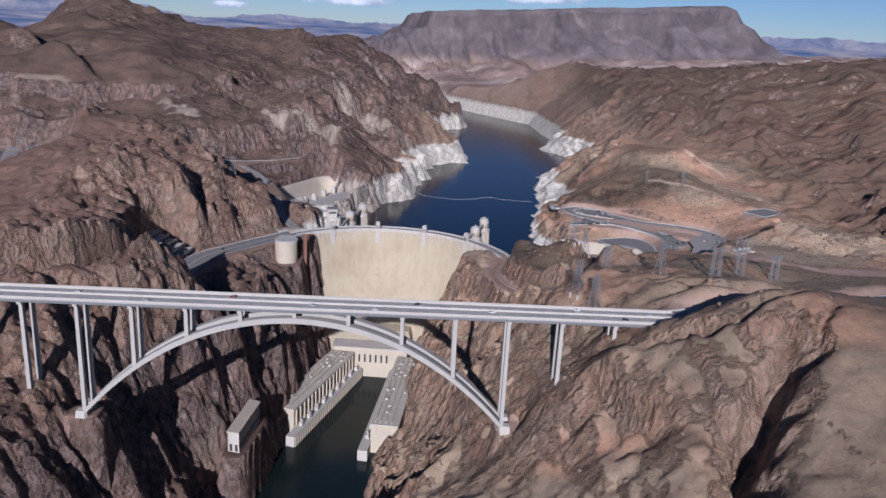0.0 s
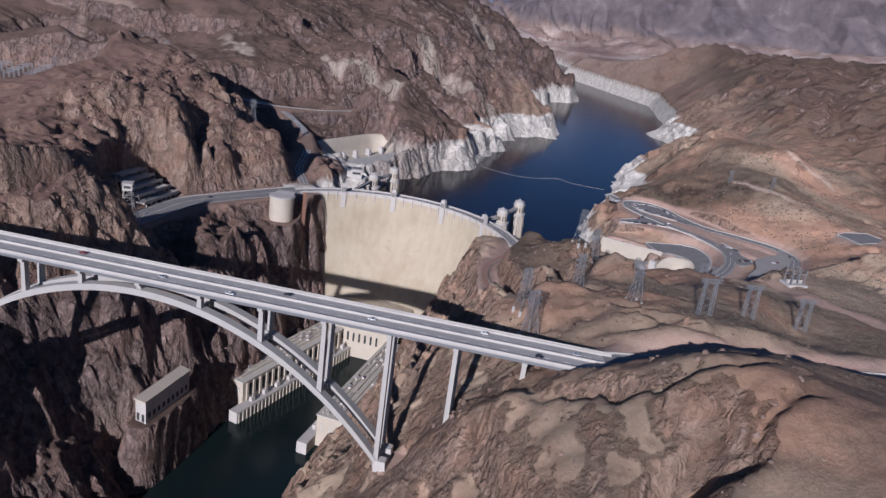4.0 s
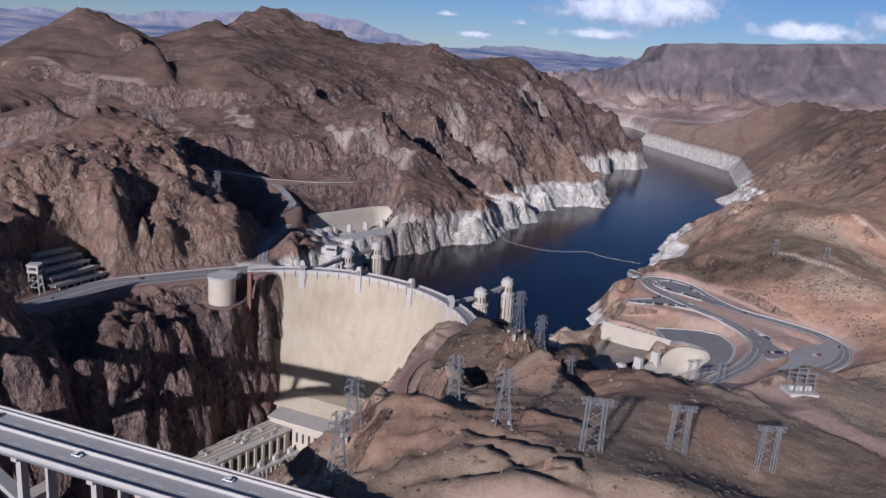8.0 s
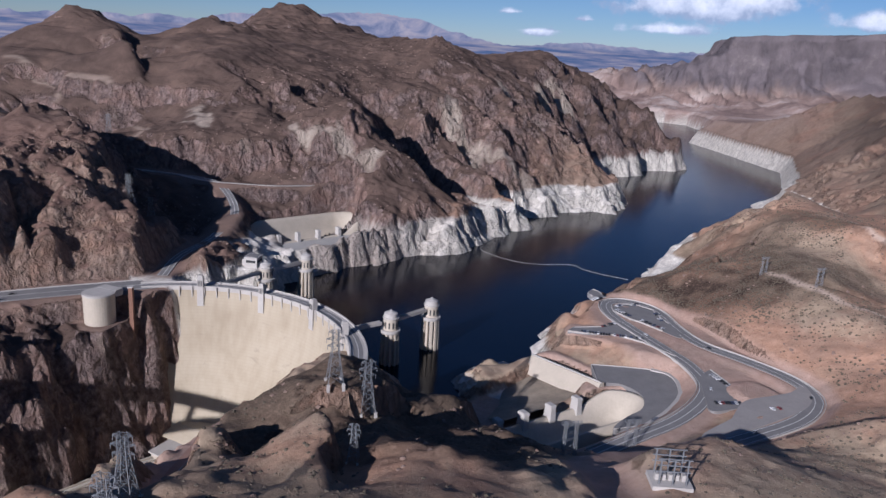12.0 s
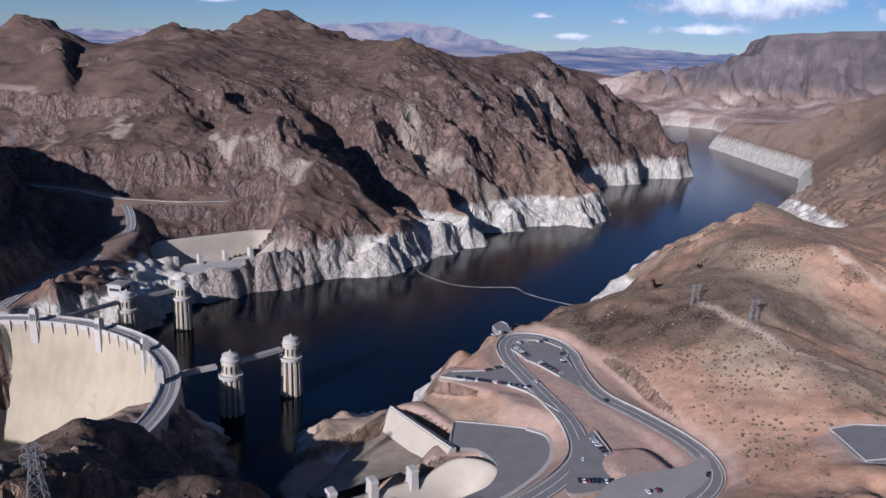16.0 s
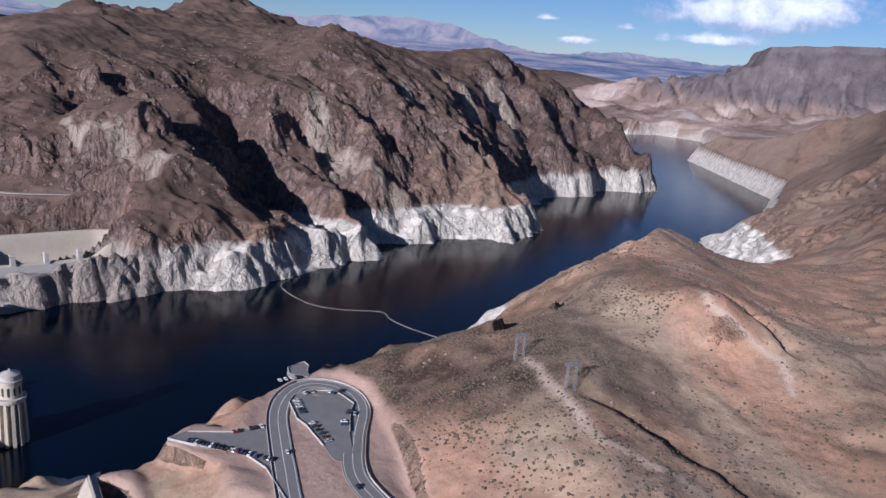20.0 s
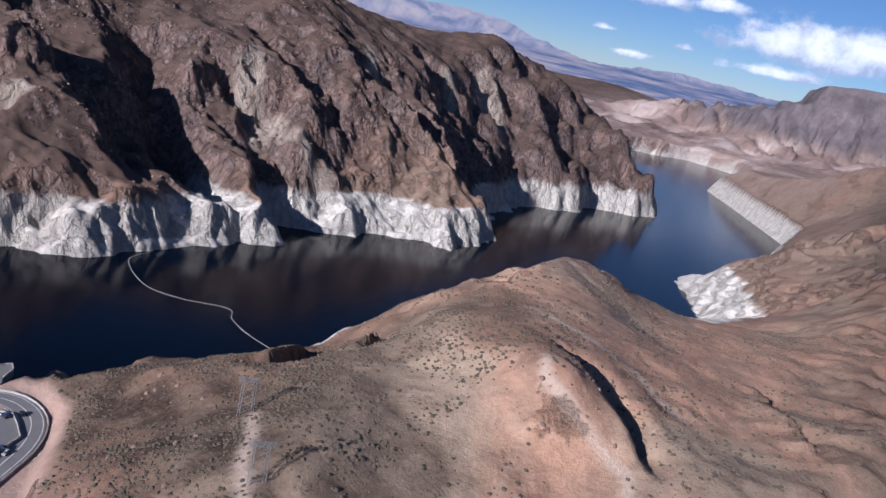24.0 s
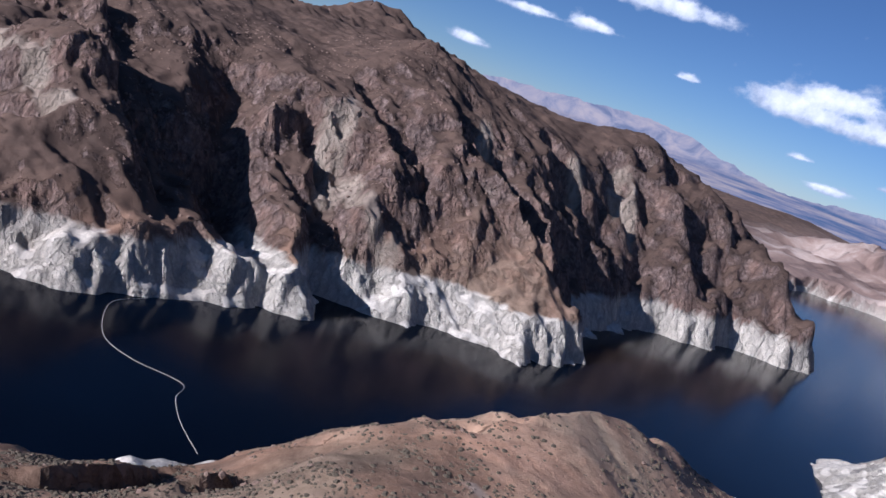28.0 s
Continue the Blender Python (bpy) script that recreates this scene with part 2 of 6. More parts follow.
def dam_face():
    """Old cream concrete: rain streaks down the face, broad stains and the faint steps of the pours."""
    m, n, l, b = material("old_cream_concrete", 0.9)
    pos = n.new("ShaderNodeNewGeometry").outputs["Position"]
    broad = noise_tex(n, l, pos, 0.03, 6, 0.6)
    run = noise_tex(n, l, pos, 0.22, 6, 0.62, stretch=(1, 1, 0.07))
    f = mathn(n, l, "ADD", mathn(n, l, "MULTIPLY", broad, 0.6), mathn(n, l, "MULTIPLY", run, 0.4))
    col = ramp(n, l, f, [(0.32, (0.34, 0.278, 0.192)), (0.5, (0.415, 0.348, 0.248)), (0.68, (0.47, 0.402, 0.298))])
    spot = smooth_range(n, l, noise_tex(n, l, pos, 0.05, 7, 0.7, stretch=(1, 1, 1.6), distort=1.0), 0.60, 0.70)
    col = mixc(n, l, mathn(n, l, "MULTIPLY", spot, 0.38), col, (0.21, 0.18, 0.14))
    lift = n.new("ShaderNodeTexWave")
    lift.bands_direction = "Z"
    lift.inputs["Scale"].default_value, lift.inputs["Distortion"].default_value = 0.16, 0.4
    l.new(pos, lift.inputs["Vector"])
    col = mixc(n, l, mathn(n, l, "MULTIPLY", smooth_range(n, l, lift.outputs["Fac"], 0.86, 1.0), 0.12), col, (0.26, 0.22, 0.165))
    l.new(col, b.inputs["Base Color"])
    bump(n, l, b, run, 0.3, 0.15)
    return m


DAM_CONCRETE = dam_face()
CONCRETE = plain("pale_concrete", (0.44, 0.41, 0.37), 0.85, 0, 0.14, 0.12, 0.05)
GREY_CONCRETE = plain("bridge_concrete", (0.375, 0.355, 0.322), 0.8, 0, 0.10, 0.15, 0.05)
CREAM = plain("cream_concrete", (0.46, 0.40, 0.315), 0.85, 0, 0.12, 0.10, 0.05)
PALE_ASPHALT = plain("dusty_asphalt", (0.31, 0.285, 0.26), 0.95, 0, 0.14, 0.1)
ASPHALT = plain("worn_asphalt", (0.205, 0.195, 0.185), 0.9, 0, 0.16, 0.15)
DECK_TOP = plain("bridge_pavement", (0.36, 0.345, 0.32), 0.85, 0, 0.12, 0.12)
PAINT = plain("road_paint", (0.72, 0.70, 0.64), 0.7, 0, 0.1, 0.8)
STEEL = plain("galvanised_steel", (0.20, 0.205, 0.21), 0.6, 0.2, 0.12, 0.8)
DARK = plain("dark_opening", (0.03, 0.03, 0.032), 0.7, 0, 0.2, 0.8)
ROOF = plain("flat_roofing", (0.46, 0.425, 0.36), 0.9, 0, 0.2, 0.15)
GRAVEL = plain("graded_red_gravel", (0.36, 0.21, 0.15), 0.95, 0, 0.18, 0.08, 0.1)

# ---------------------------------------------------------------- the lie of the land


def lattice(ix, iy, seed):
    h = (ix * 374761393 + iy * 668265263 + seed * 1274126177) & 0xFFFFFFFF
    h = ((h ^ (h >> 13)) * 1274126177) & 0xFFFFFFFF
    return ((h ^ (h >> 16)) & 0xFFFF) / 65535.0 * 2 * math.pi


def grad_noise(x, y, seed=0):
    x, y = np.asarray(x, float), np.asarray(y, float)
    ix, iy = np.floor(x).astype(np.int64), np.floor(y).astype(np.int64)
    fx, fy = x - ix, y - iy
    u, v = fx * fx * fx * (fx * (fx * 6 - 15) + 10), fy * fy * fy * (fy * (fy * 6 - 15) + 10)

    def corner(dx, dy):
        a = lattice(ix + dx, iy + dy, seed)
        return np.cos(a) * (fx - dx) + np.sin(a) * (fy - dy)
    lo = corner(0, 0) * (1 - u) + corner(1, 0) * u
    hi = corner(0, 1) * (1 - u) + corner(1, 1) * u
    return (lo * (1 - v) + hi * v) * 1.5


def fbm(x, y, size, octaves=4, seed=0, gain=0.5):
    out, amp = 0.0, 1.0
    for k in range(octaves):
        f = 2.03**k / size
        out = out + amp * grad_noise(x * f + 17.3 * k, y * f - 9.1 * k, seed + k)
        amp *= gain
    return out


def ridged(x, y, size, octaves=4, seed=0, gain=0.5):
    out, amp = 0.0, 1.0
    for k in range(octaves):
        f = 2.03**k / size
        out = out + amp * (0.5 - 1.6 * np.abs(grad_noise(x * f + 7.7 * k, y * f + 3.3 * k, seed + k)))
        amp *= gain
    return out


def cells(x, y, size, seed=0):
    """Blocky relief: distance to the nearest of scattered points, 0 to about 1."""
    x, y = np.asarray(x, float) / size, np.asarray(y, float) / size
    ix, iy = np.floor(x).astype(np.int64), np.floor(y).astype(np.int64)
    one, two = np.full(x.shape, 9.0), np.full(x.shape, 9.0)
    for dx in (-1, 0, 1):
        for dy in (-1, 0, 1):
            px = ix + dx + lattice(ix + dx, iy + dy, seed) / 6.2832
            py = iy + dy + lattice(ix + dx, iy + dy, seed + 57) / 6.2832
            d = np.hypot(x - px, y - py)
            two = np.minimum(two, np.maximum(one, d))
            one = np.minimum(one, d)
    return two - one


def smoothstep(a, b, v):
    t = np.clip((v - a) / (b - a), 0, 1)
    return t * t * (3 - 2 * t)


def line_distance(x, y, pts, closed=False):
    """Distance to a polyline, and the third and later numbers of its points at the nearest place."""
    pts = [tuple(map(float, p)) for p in pts]
    if closed:
        pts = pts + pts[:1]
    best, extra = np.full(x.shape, 1e9), np.zeros((len(pts[0]) - 2,) + x.shape)
    side = np.zeros(x.shape)
    for p, q in zip(pts, pts[1:]):
        dx, dy = q[0] - p[0], q[1] - p[1]
        t = np.clip(((x - p[0]) * dx + (y - p[1]) * dy) / (dx * dx + dy * dy), 0, 1)
        d = np.hypot(x - p[0] - t * dx, y - p[1] - t * dy)
        near = d < best
        best = np.where(near, d, best)
        side = np.where(near, np.sign(dx * (y - p[1]) - dy * (x - p[0])), side)
        for k in range(len(extra)):
            extra[k] = np.where(near, p[2 + k] + t * (q[2 + k] - p[2 + k]), extra[k])
    return best, side, extra


def near(x, y, line, pad):
    """Places within pad of a line's bounding box."""
    xs, ys = [p[0] for p in line], [p[1] for p in line]
    return (x > min(xs) - pad) & (x < max(xs) + pad) & (y > min(ys) - pad) & (y < max(ys) + pad)


def inside(x, y, pts):
    hit = np.zeros(x.shape, bool)
    for p, q in zip(pts, pts[1:] + pts[:1]):
        cross = (p[1] > y) != (q[1] > y)
        hit ^= cross & (x < (q[0] - p[0]) * (y - p[1]) / (q[1] - p[1] + 1e-12) + p[0])
    return hit


CREST, RIVER_Z, BAND = 27.0, -86.0, 28.0
SHORE_NEVADA = [(-56, 660), (-42, 672), (-32, 695), (-28, 735), (-36, 770), (-28, 800), (-2, 836), (10, 870), (42, 905), (50, 940), (50, 962), (66, 998), (73, 1045),
                (35, 1080), (78, 1112), (84, 1150), (106, 1172), (140, 1188), (148, 1248), (92, 1340), (85, 1440), (130, 1500), (120, 1565),
                (182, 1600), (186, 1665), (100, 1770), (20, 2000), (-110, 2300), (-100, 2430)]
SHORE_FAR = [(0, 2560), (110, 2530), (190, 2330), (155, 2080), (245, 1910), (338, 1725), (338, 1640), (336, 1560), (342, 1480), (330, 1420),
             (298, 1374), (300, 1340), (321, 1285), (337, 1230), (344, 1206), (312, 1166), (262, 1115), (234, 1060)]
SHORE_ARIZONA = [(214, 1000), (200, 925), (196, 905), (204, 882), (190, 858), (182, 820), (174, 780), (168, 745), (170, 712), (160, 692), (147, 674), (139, 656), (150, 632), (166, 614), (150, 602), (134, 612), (122, 634), (60, 655), (0, 665)]
SHORE = SHORE_NEVADA + SHORE_FAR + SHORE_ARIZONA
RIVER_LINE = [(14, 700, 22), (10, 640, 22), (0, 580, 26), (-16, 500, 30), (-28, 430, 31), (-42, 320, 30), (-62, 160, 32), (-75, 0, 32), (-90, -400, 34)]

# heights along the ridges, saddles and benches: x, y, z
HILLS_NEVADA = [(-161, 571, 62), (-200, 592, 96), (-139, 468, 78), (-140, 590, 77), (-105, 670, 70), (-72, 663, 49), (-113, 615, 50), (-92, 536, 25),
                (-193, 889, 98), (-207, 1187, 146), (-54, 932, 84), (-14, 1468, 114), (79, 1485, 96), (-442, 1169, 190), (-279, 972, 150), (-277, 1089, 162),
                (-116, 1070, 113), (-5, 991, 46), (22, 1263, 104), (-50, 1560, 174), (66, 1622, 107), (-302, 902, 92), (-157, 815, 56), (-48, 1269, 136),
                (132, 1621, 78), (-80, 978, 88), (-42, 1113, 94), (-511, 1483, 228), (-462, 1462, 222), (-556, 1500, 222), (-430, 1430, 205), (-404, 1379, 192), (-532, 1038, 200), (-560, 1060, 192), (-130, 1250, 186), (-470, 1100, 158), (-660, 1050, 118), (-780, 1100, 62), (-345, 1420, 182), (-600, 1440, 170), (-480, 1260, 172)]
SLOPES_NEVADA = [(-119, 320, 12), (-150, 390, 62), (-240, 470, 70), (-300, 560, 66), (-330, 700, 70), (-420, 830, 72), (-330, 812, 58), (-234, 806, 75), (-110, 762, 33), (-165, 757, 57), (-140, 690, 76), (-205, 735, 92), (-260, 757, 102), (-220, 692, 97), (-285, 715, 104), (-350, 760, 108), (-370, 937, 144), (-100, 820, 36), (-50, 722, 27), (-95, 575, 21), (-80, 590, 16), (-105, 545, 20), (-85, 560, 13), (-118, 512, 21), (-100, 500, 8),
                 (-170, 300, 40), (-240, 250, 66), (-260, 120, 70), (-420, 400, 80), (-600, 800, 95), (-600, 300, 100), (-760, 1300, 40), (-520, 1620, 150),
                 (-250, 1560, 160), (-120, 1850, 90), (-300, 1950, 60), (-200, 0, 60), (-400, -300, 80), (-900, 600, 90), (-1000, 1400, 10), (-900, 900, 34)]
HILLS_ARIZONA = [(179, 275, 112), (200, 284, 108), (168, 284, 102), (225, 292, 101), (139, 275, 81), (108, 294, 58), (149, 336, 74), (147, 229, 76), (92, 269, 25), (40, 333, -20), (143, 297, 84),
                 (112, 556, 43), (127, 395, 77), (125, 426, 56), (103, 534, 42), (176, 446, 68), (205, 457, 69), (225, 420, 78), (311, 690, 36), (336, 705, 52),
                 (435, 1450, 108), (275, 800, 57), (320, 648, 31), (366, 852, 80), (261, 936, 41), (359, 788, 55), (286, 797, 58),
                 (362, 874, 78), (384, 892, 68), (328, 787, 64), (374, 835, 60), (307, 873, 70), (301, 990, 80), (298, 931, 76), (302, 948, 82), (311, 968, 83), (334, 1030, 61), (276, 880, 48), (289, 884, 57), (287, 858, 56), (353, 965, 70), (322, 1030, 66),
                 (132, 461, 60), (160, 469, 68), (153, 509, 60), (157, 550, 59), (165, 578, 48), (183, 509, 45), (229, 507, 55), (271, 506, 62), (279, 542, 56), (300, 568, 44), (353, 609, 52),
                 (343, 726, 58), (330, 838, 64), (437, 1058, 69), (447, 1222, 81), (416, 1823, 136), (91, 548, 24)]
SLOPES_ARIZONA = [(326, 1062, 50), (318, 1092, 36), (278, 950, 67), (268, 909, 54), (262, 850, 46), (262, 800, 52), (243, 1015, 34), (226, 905, 12), (241, 921, 21), (221, 938, 18), (228, 885, 18), (254, 934, 34), (400, 1110, 36), (323, 1325, 28), (352, 1262, 31), (342, 1305, 30), (388, 1203, 32), (240, 393, 72), (185, 340, 92), (260, 600, 24), (190, 520, 46),
                  (232, 512, 50), (208, 535, 46), (185, 582, 12), (215, 570, 18), (140, 466, 46), (138, 436, 62), (174, 602, 6), (145, 545, 47), (165, 548, 45), (165, 658, 13), (186, 644, 16), (178, 624, 11), (420, 720, 40), (470, 850, 48), (540, 1050, 78), (540, 1250, 92), (560, 1500, 110), (700, 1000, 110), (700, 1300, 150), (640, 700, 70),
                  (500, 560, 46), (400, 480, 52), (300, 470, 60), (332, 580, 46), (230, 200, 104), (262, 297, 97), (300, 300, 98), (300, 150, 100), (420, 250, 90), (600, 350, 95),
                  (150, 120, 60), (200, -100, 80), (450, -200, 100), (800, 500, 120), (430, 1650, 90), (330, 2000, 60), (600, 2000, 90), (900, 1600, 150), (1000, 900, 150)]
FAR_LAND = [(150, 2700, 30), (-150, 2650, 30), (-500, 2600, 45), (500, 2500, 60), (900, 2300, 110), (1400, 1500, 190), (1500, 500, 200), (-1400, 800, 120), (-1300, 0, 120),
            (0, 3200, 60), (600, 3000, 90), (1200, 2900, 120), (-900, 2200, -6), (-1300, 1900, -10), (-1500, 2600, -10), (-900, 2900, 10), (-700, 2200, 25)]
PLAN = np.array(HILLS_NEVADA + SLOPES_NEVADA + HILLS_ARIZONA + SLOPES_ARIZONA + FAR_LAND, float)


def spline(px, py, pz):
    """A smooth sheet through the plan's heights."""
    d = np.sqrt((px[:, None] - px) ** 2 + (py[:, None] - py) ** 2 + 60.0)
    a = np.block([[d - 1.0 * np.eye(len(px)), np.ones((len(px), 1))], [np.ones((1, len(px))), np.zeros((1, 1))]])
    w = np.linalg.solve(a, np.append(pz, 0))

    def at(x, y):
        out = np.full(x.shape, w[-1])
        for cx, cy, k in zip(px, py, w):
            out += k * np.sqrt((x - cx) ** 2 + (y - cy) ** 2 + 60.0)
        return out
    return at


LAND = spline(PLAN[:, 0], PLAN[:, 1], PLAN[:, 2])

# roads and graded ground: x, y, z along the middle
ROAD_LOOKOUT = [(236, 566, 27), (250, 590, 27), (264, 614, 27), (273, 640, 27), (274, 662, 27), (264, 684, 27), (249, 701, 27), (231, 720, 27), (215, 738, 27), (207, 753, 27), (206, 766, 27),
                (214, 773, 27), (227, 772, 27), (239, 762, 27), (251, 740, 27), (267, 717, 28), (290, 702, 29), (309, 688, 30), (320, 676, 30), (324, 660, 30), (316, 636, 30), (294, 606, 30), (272, 576, 32)]
ROAD_ARIZONA = [(112, 590, 27), (105, 562, 28), (96, 532, 30), (97, 500, 33), (106, 470, 37), (122, 440, 46)]
ROAD_NEVADA = [(-60, 642, 27), (-88, 610, 27), (-108, 586, 27), (-124, 563, 27), (-130, 534, 27), (-138, 493, 28), (-160, 440, 34), (-230, 380, 46), (-300, 340, 56)]
ROAD_VISITOR = [(-66, 655, 28), (-82, 690, 30), (-92, 740, 32), (-110, 790, 40), (-150, 820, 54), (-190, 815, 58), (-240, 790, 62)]
ROAD_BENCH = [(-50, 912, 49), (-85, 884, 50.5), (-110, 850, 52.5), (-130, 836, 53.5), (-157, 816, 56), (-190, 815, 58)]
HIGHWAY_EAST = [(150, 322, 79), (190, 330, 80), (240, 345, 78), (300, 370, 74), (380, 420, 68), (470, 470, 64), (600, 520, 70)]
HIGHWAY_WEST = [(-222, 342, 79), (-270, 350, 80), (-340, 372, 82), (-480, 420, 90)]
TRACK_PYLONS = [(272, 576, 32), (240, 520, 50), (262, 470, 66), (300, 440, 66), (360, 470, 58)]
GRADED = [(ROAD_LOOKOUT[:12], 6, 9), (ROAD_LOOKOUT[11:], 6, 7), (ROAD_ARIZONA, 4, 9), (ROAD_NEVADA, 11, 10), (ROAD_VISITOR, 6, 14), (ROAD_BENCH, 3, 9), (HIGHWAY_EAST, 9, 14), (HIGHWAY_WEST, 10, 12), (TRACK_PYLONS, 3, 12)]


# outline of the level lot behind the spillway
LOT_BASIN = [(214, 672), (222, 675), (234, 679), (245, 682), (254, 680), (259, 673), (262, 660), (261, 648), (257, 632), (250, 614), (238, 604), (241, 618), (247, 632), (246, 644), (241, 651), (232, 655), (221, 653)]

# dry gullies: x, y, depth
GULLIES = [([(-150, 1085, 6), (-114, 1064, 22), (-86, 1046, 38), (-55, 1038, 44), (-25, 1032, 40), (10, 1028, 30), (45, 1030, 22), (64, 1034, 14)], 20),
           ([(-91, 1190, 8), (-22, 1176, 20), (14, 1166, 26), (45, 1175, 26), (92, 1176, 14)], 11),
           ([(-20, 1300, 8), (6, 1318, 22), (32, 1340, 30), (63, 1347, 34), (90, 1355, 26)], 20),
           ([(-68, 1103, 6), (-23, 1103, 10), (29, 1093, 18), (50, 1096, 16)], 7),
           ([(37, 1522, 8), (73, 1545, 18), (115, 1555, 18)], 13),
           ([(-110, 1172, 6), (-68, 1164, 20), (-17, 1164, 20)], 9), ([(4, 1206, 8), (44, 1203, 14), (72, 1185, 16)], 9), ([(-10, 1262, 10), (22, 1250, 32), (48, 1262, 40), (78, 1268, 38), (104, 1266, 24)], 15), ([(-320, 1010, 6), (-385, 985, 26), (-440, 965, 22), (-500, 950, 8)], 20),
           ([(178, 268, 4), (168, 255, 18), (160, 243, 26), (150, 234, 26), (138, 214, 22), (120, 190, 18)], 9),
           ([(-150, 640, 6), (-138, 612, 18), (-128, 596, 20)], 9), ([(-112, 640, 6), (-104, 618, 14), (-98, 608, 14)], 7),
           ([(-150, 750, 8), (-101, 728, 14), (-84, 745, 12)], 12), ([(-245, 980, 8), (-186, 962, 14), (-150, 930, 12)], 14),
           ([(139, 288, 2), (153, 282, 5), (163, 277, 6), (180, 281, 4), (194, 288, 1)], 2.4), ([(120, 300, 1), (127, 296, 4), (142, 289, 5), (152, 282, 2)], 2.4), ([(200, 285, 1), (196, 272, 3), (188, 258, 4), (176, 248, 5), (164, 238, 5)], 2.6),
           ([(299, 796, 1), (319, 771, 2.5), (337, 764, 2.5), (366, 761, 3), (388, 758, 3), (420, 760, 2)], 3),
           ([(150, 352, 2), (172, 358, 4), (195, 352, 4), (230, 358, 2)], 3)]


# ribs and ledges: x, y, drop along the edge, which falls off to its left; and how wide
LEDGES = [([(-205, 925, 0), (-165, 945, 10), (-122, 950, 22), (-90, 952, 36), (-55, 955, 42), (-22, 960, 34), (-4, 968, 14), (12, 976, 0)], 46),
          ([(-262, 965, 0), (-234, 976, 13), (-172, 980, 15), (-132, 984, 0)], 20), ([(-64, 1097, 0), (-38, 1097, 9), (25, 1083, 12), (52, 1091, 10), (76, 1101, 0)], 11),
          ([(-18, 1270, 0), (27, 1236, 12), (58, 1236, 16), (99, 1232, 14), (132, 1236, 4)], 24), ([(-40, 1184, 0), (-11, 1177, 10), (15, 1164, 8), (30, 1160, 0)], 12),
          ([(7, 1207, 0), (37, 1189, 12), (58, 1178, 8), (80, 1170, 0)], 12), ([(60, 1602, 0), (93, 1582, 14), (114, 1556, 6)], 18), ([(-70, 1232, 0), (-40, 1226, 9), (-10, 1216, 8), (10, 1210, 0)], 14),
          ([(-420, 868, 0), (-356, 829, 13), (-300, 785, 13), (-262, 757, 14), (-205, 735, 16), (-165, 712, 16), (-130, 690, 16), (-100, 668, 14), (-74, 660, 0)], 24), ([(-200, 604, 0), (-171, 606, 12), (-147, 612, 18), (-128, 603, 16), (-116, 592, 0)], 15),
          ([(-450, 1030, 0), (-425, 1000, 22), (-385, 965, 22), (-340, 930, 10), (-310, 910, 0)], 26), ([(-330, 1100, 0), (-280, 1080, 9), (-235, 1082, 0)], 14),
          ([(108, 470, 0), (133, 463, 10), (160, 470, 15), (174, 452, 12), (188, 430, 0)], 15), ([(166, 584, 0), (158, 552, 9), (155, 528, 13), (153, 506, 12), (138, 497, 0)], 13),
          ([(196, 498, 0), (229, 511, 7), (256, 517, 9), (279, 543, 9), (302, 569, 6), (320, 588, 0)], 15), ([(116, 520, 0), (128, 512, 7), (146, 508, 6), (152, 500, 0)], 9),
          ([(336, 644, 0), (350, 614, 12), (385, 594, 15), (430, 577, 15), (490, 548, 0)], 26), ([(395, 640, 0), (440, 626, 9), (500, 600, 0)], 18), ([(120, 400, 0), (140, 392, 5), (170, 398, 5), (196, 392, 0)], 8),
          ([(140, 246, 0), (123, 262, 9), (121, 279, 11), (108, 296, 9), (98, 308, 0)], 9), ([(150, 366, 0), (165, 362, 4), (185, 356, 4), (202, 352, 0)], 5), ([(140, 378, 0), (158, 374, 3), (176, 370, 3), (190, 364, 0)], 4),
          ([(406, 956, 0), (413, 946, 4), (427, 924, 5), (437, 906, 4), (446, 890, 0)], 6), ([(250, 880, 0), (262, 862, 7), (268, 838, 7), (262, 815, 0)], 9), ([(276, 884, 0), (288, 864, 6), (292, 842, 0)], 8)]
SCARP = [(352, 878, 0), (357, 874, 5), (366, 871, 10), (376, 868, 12), (386, 862, 10), (394, 857, 6), (404, 848, 0)]


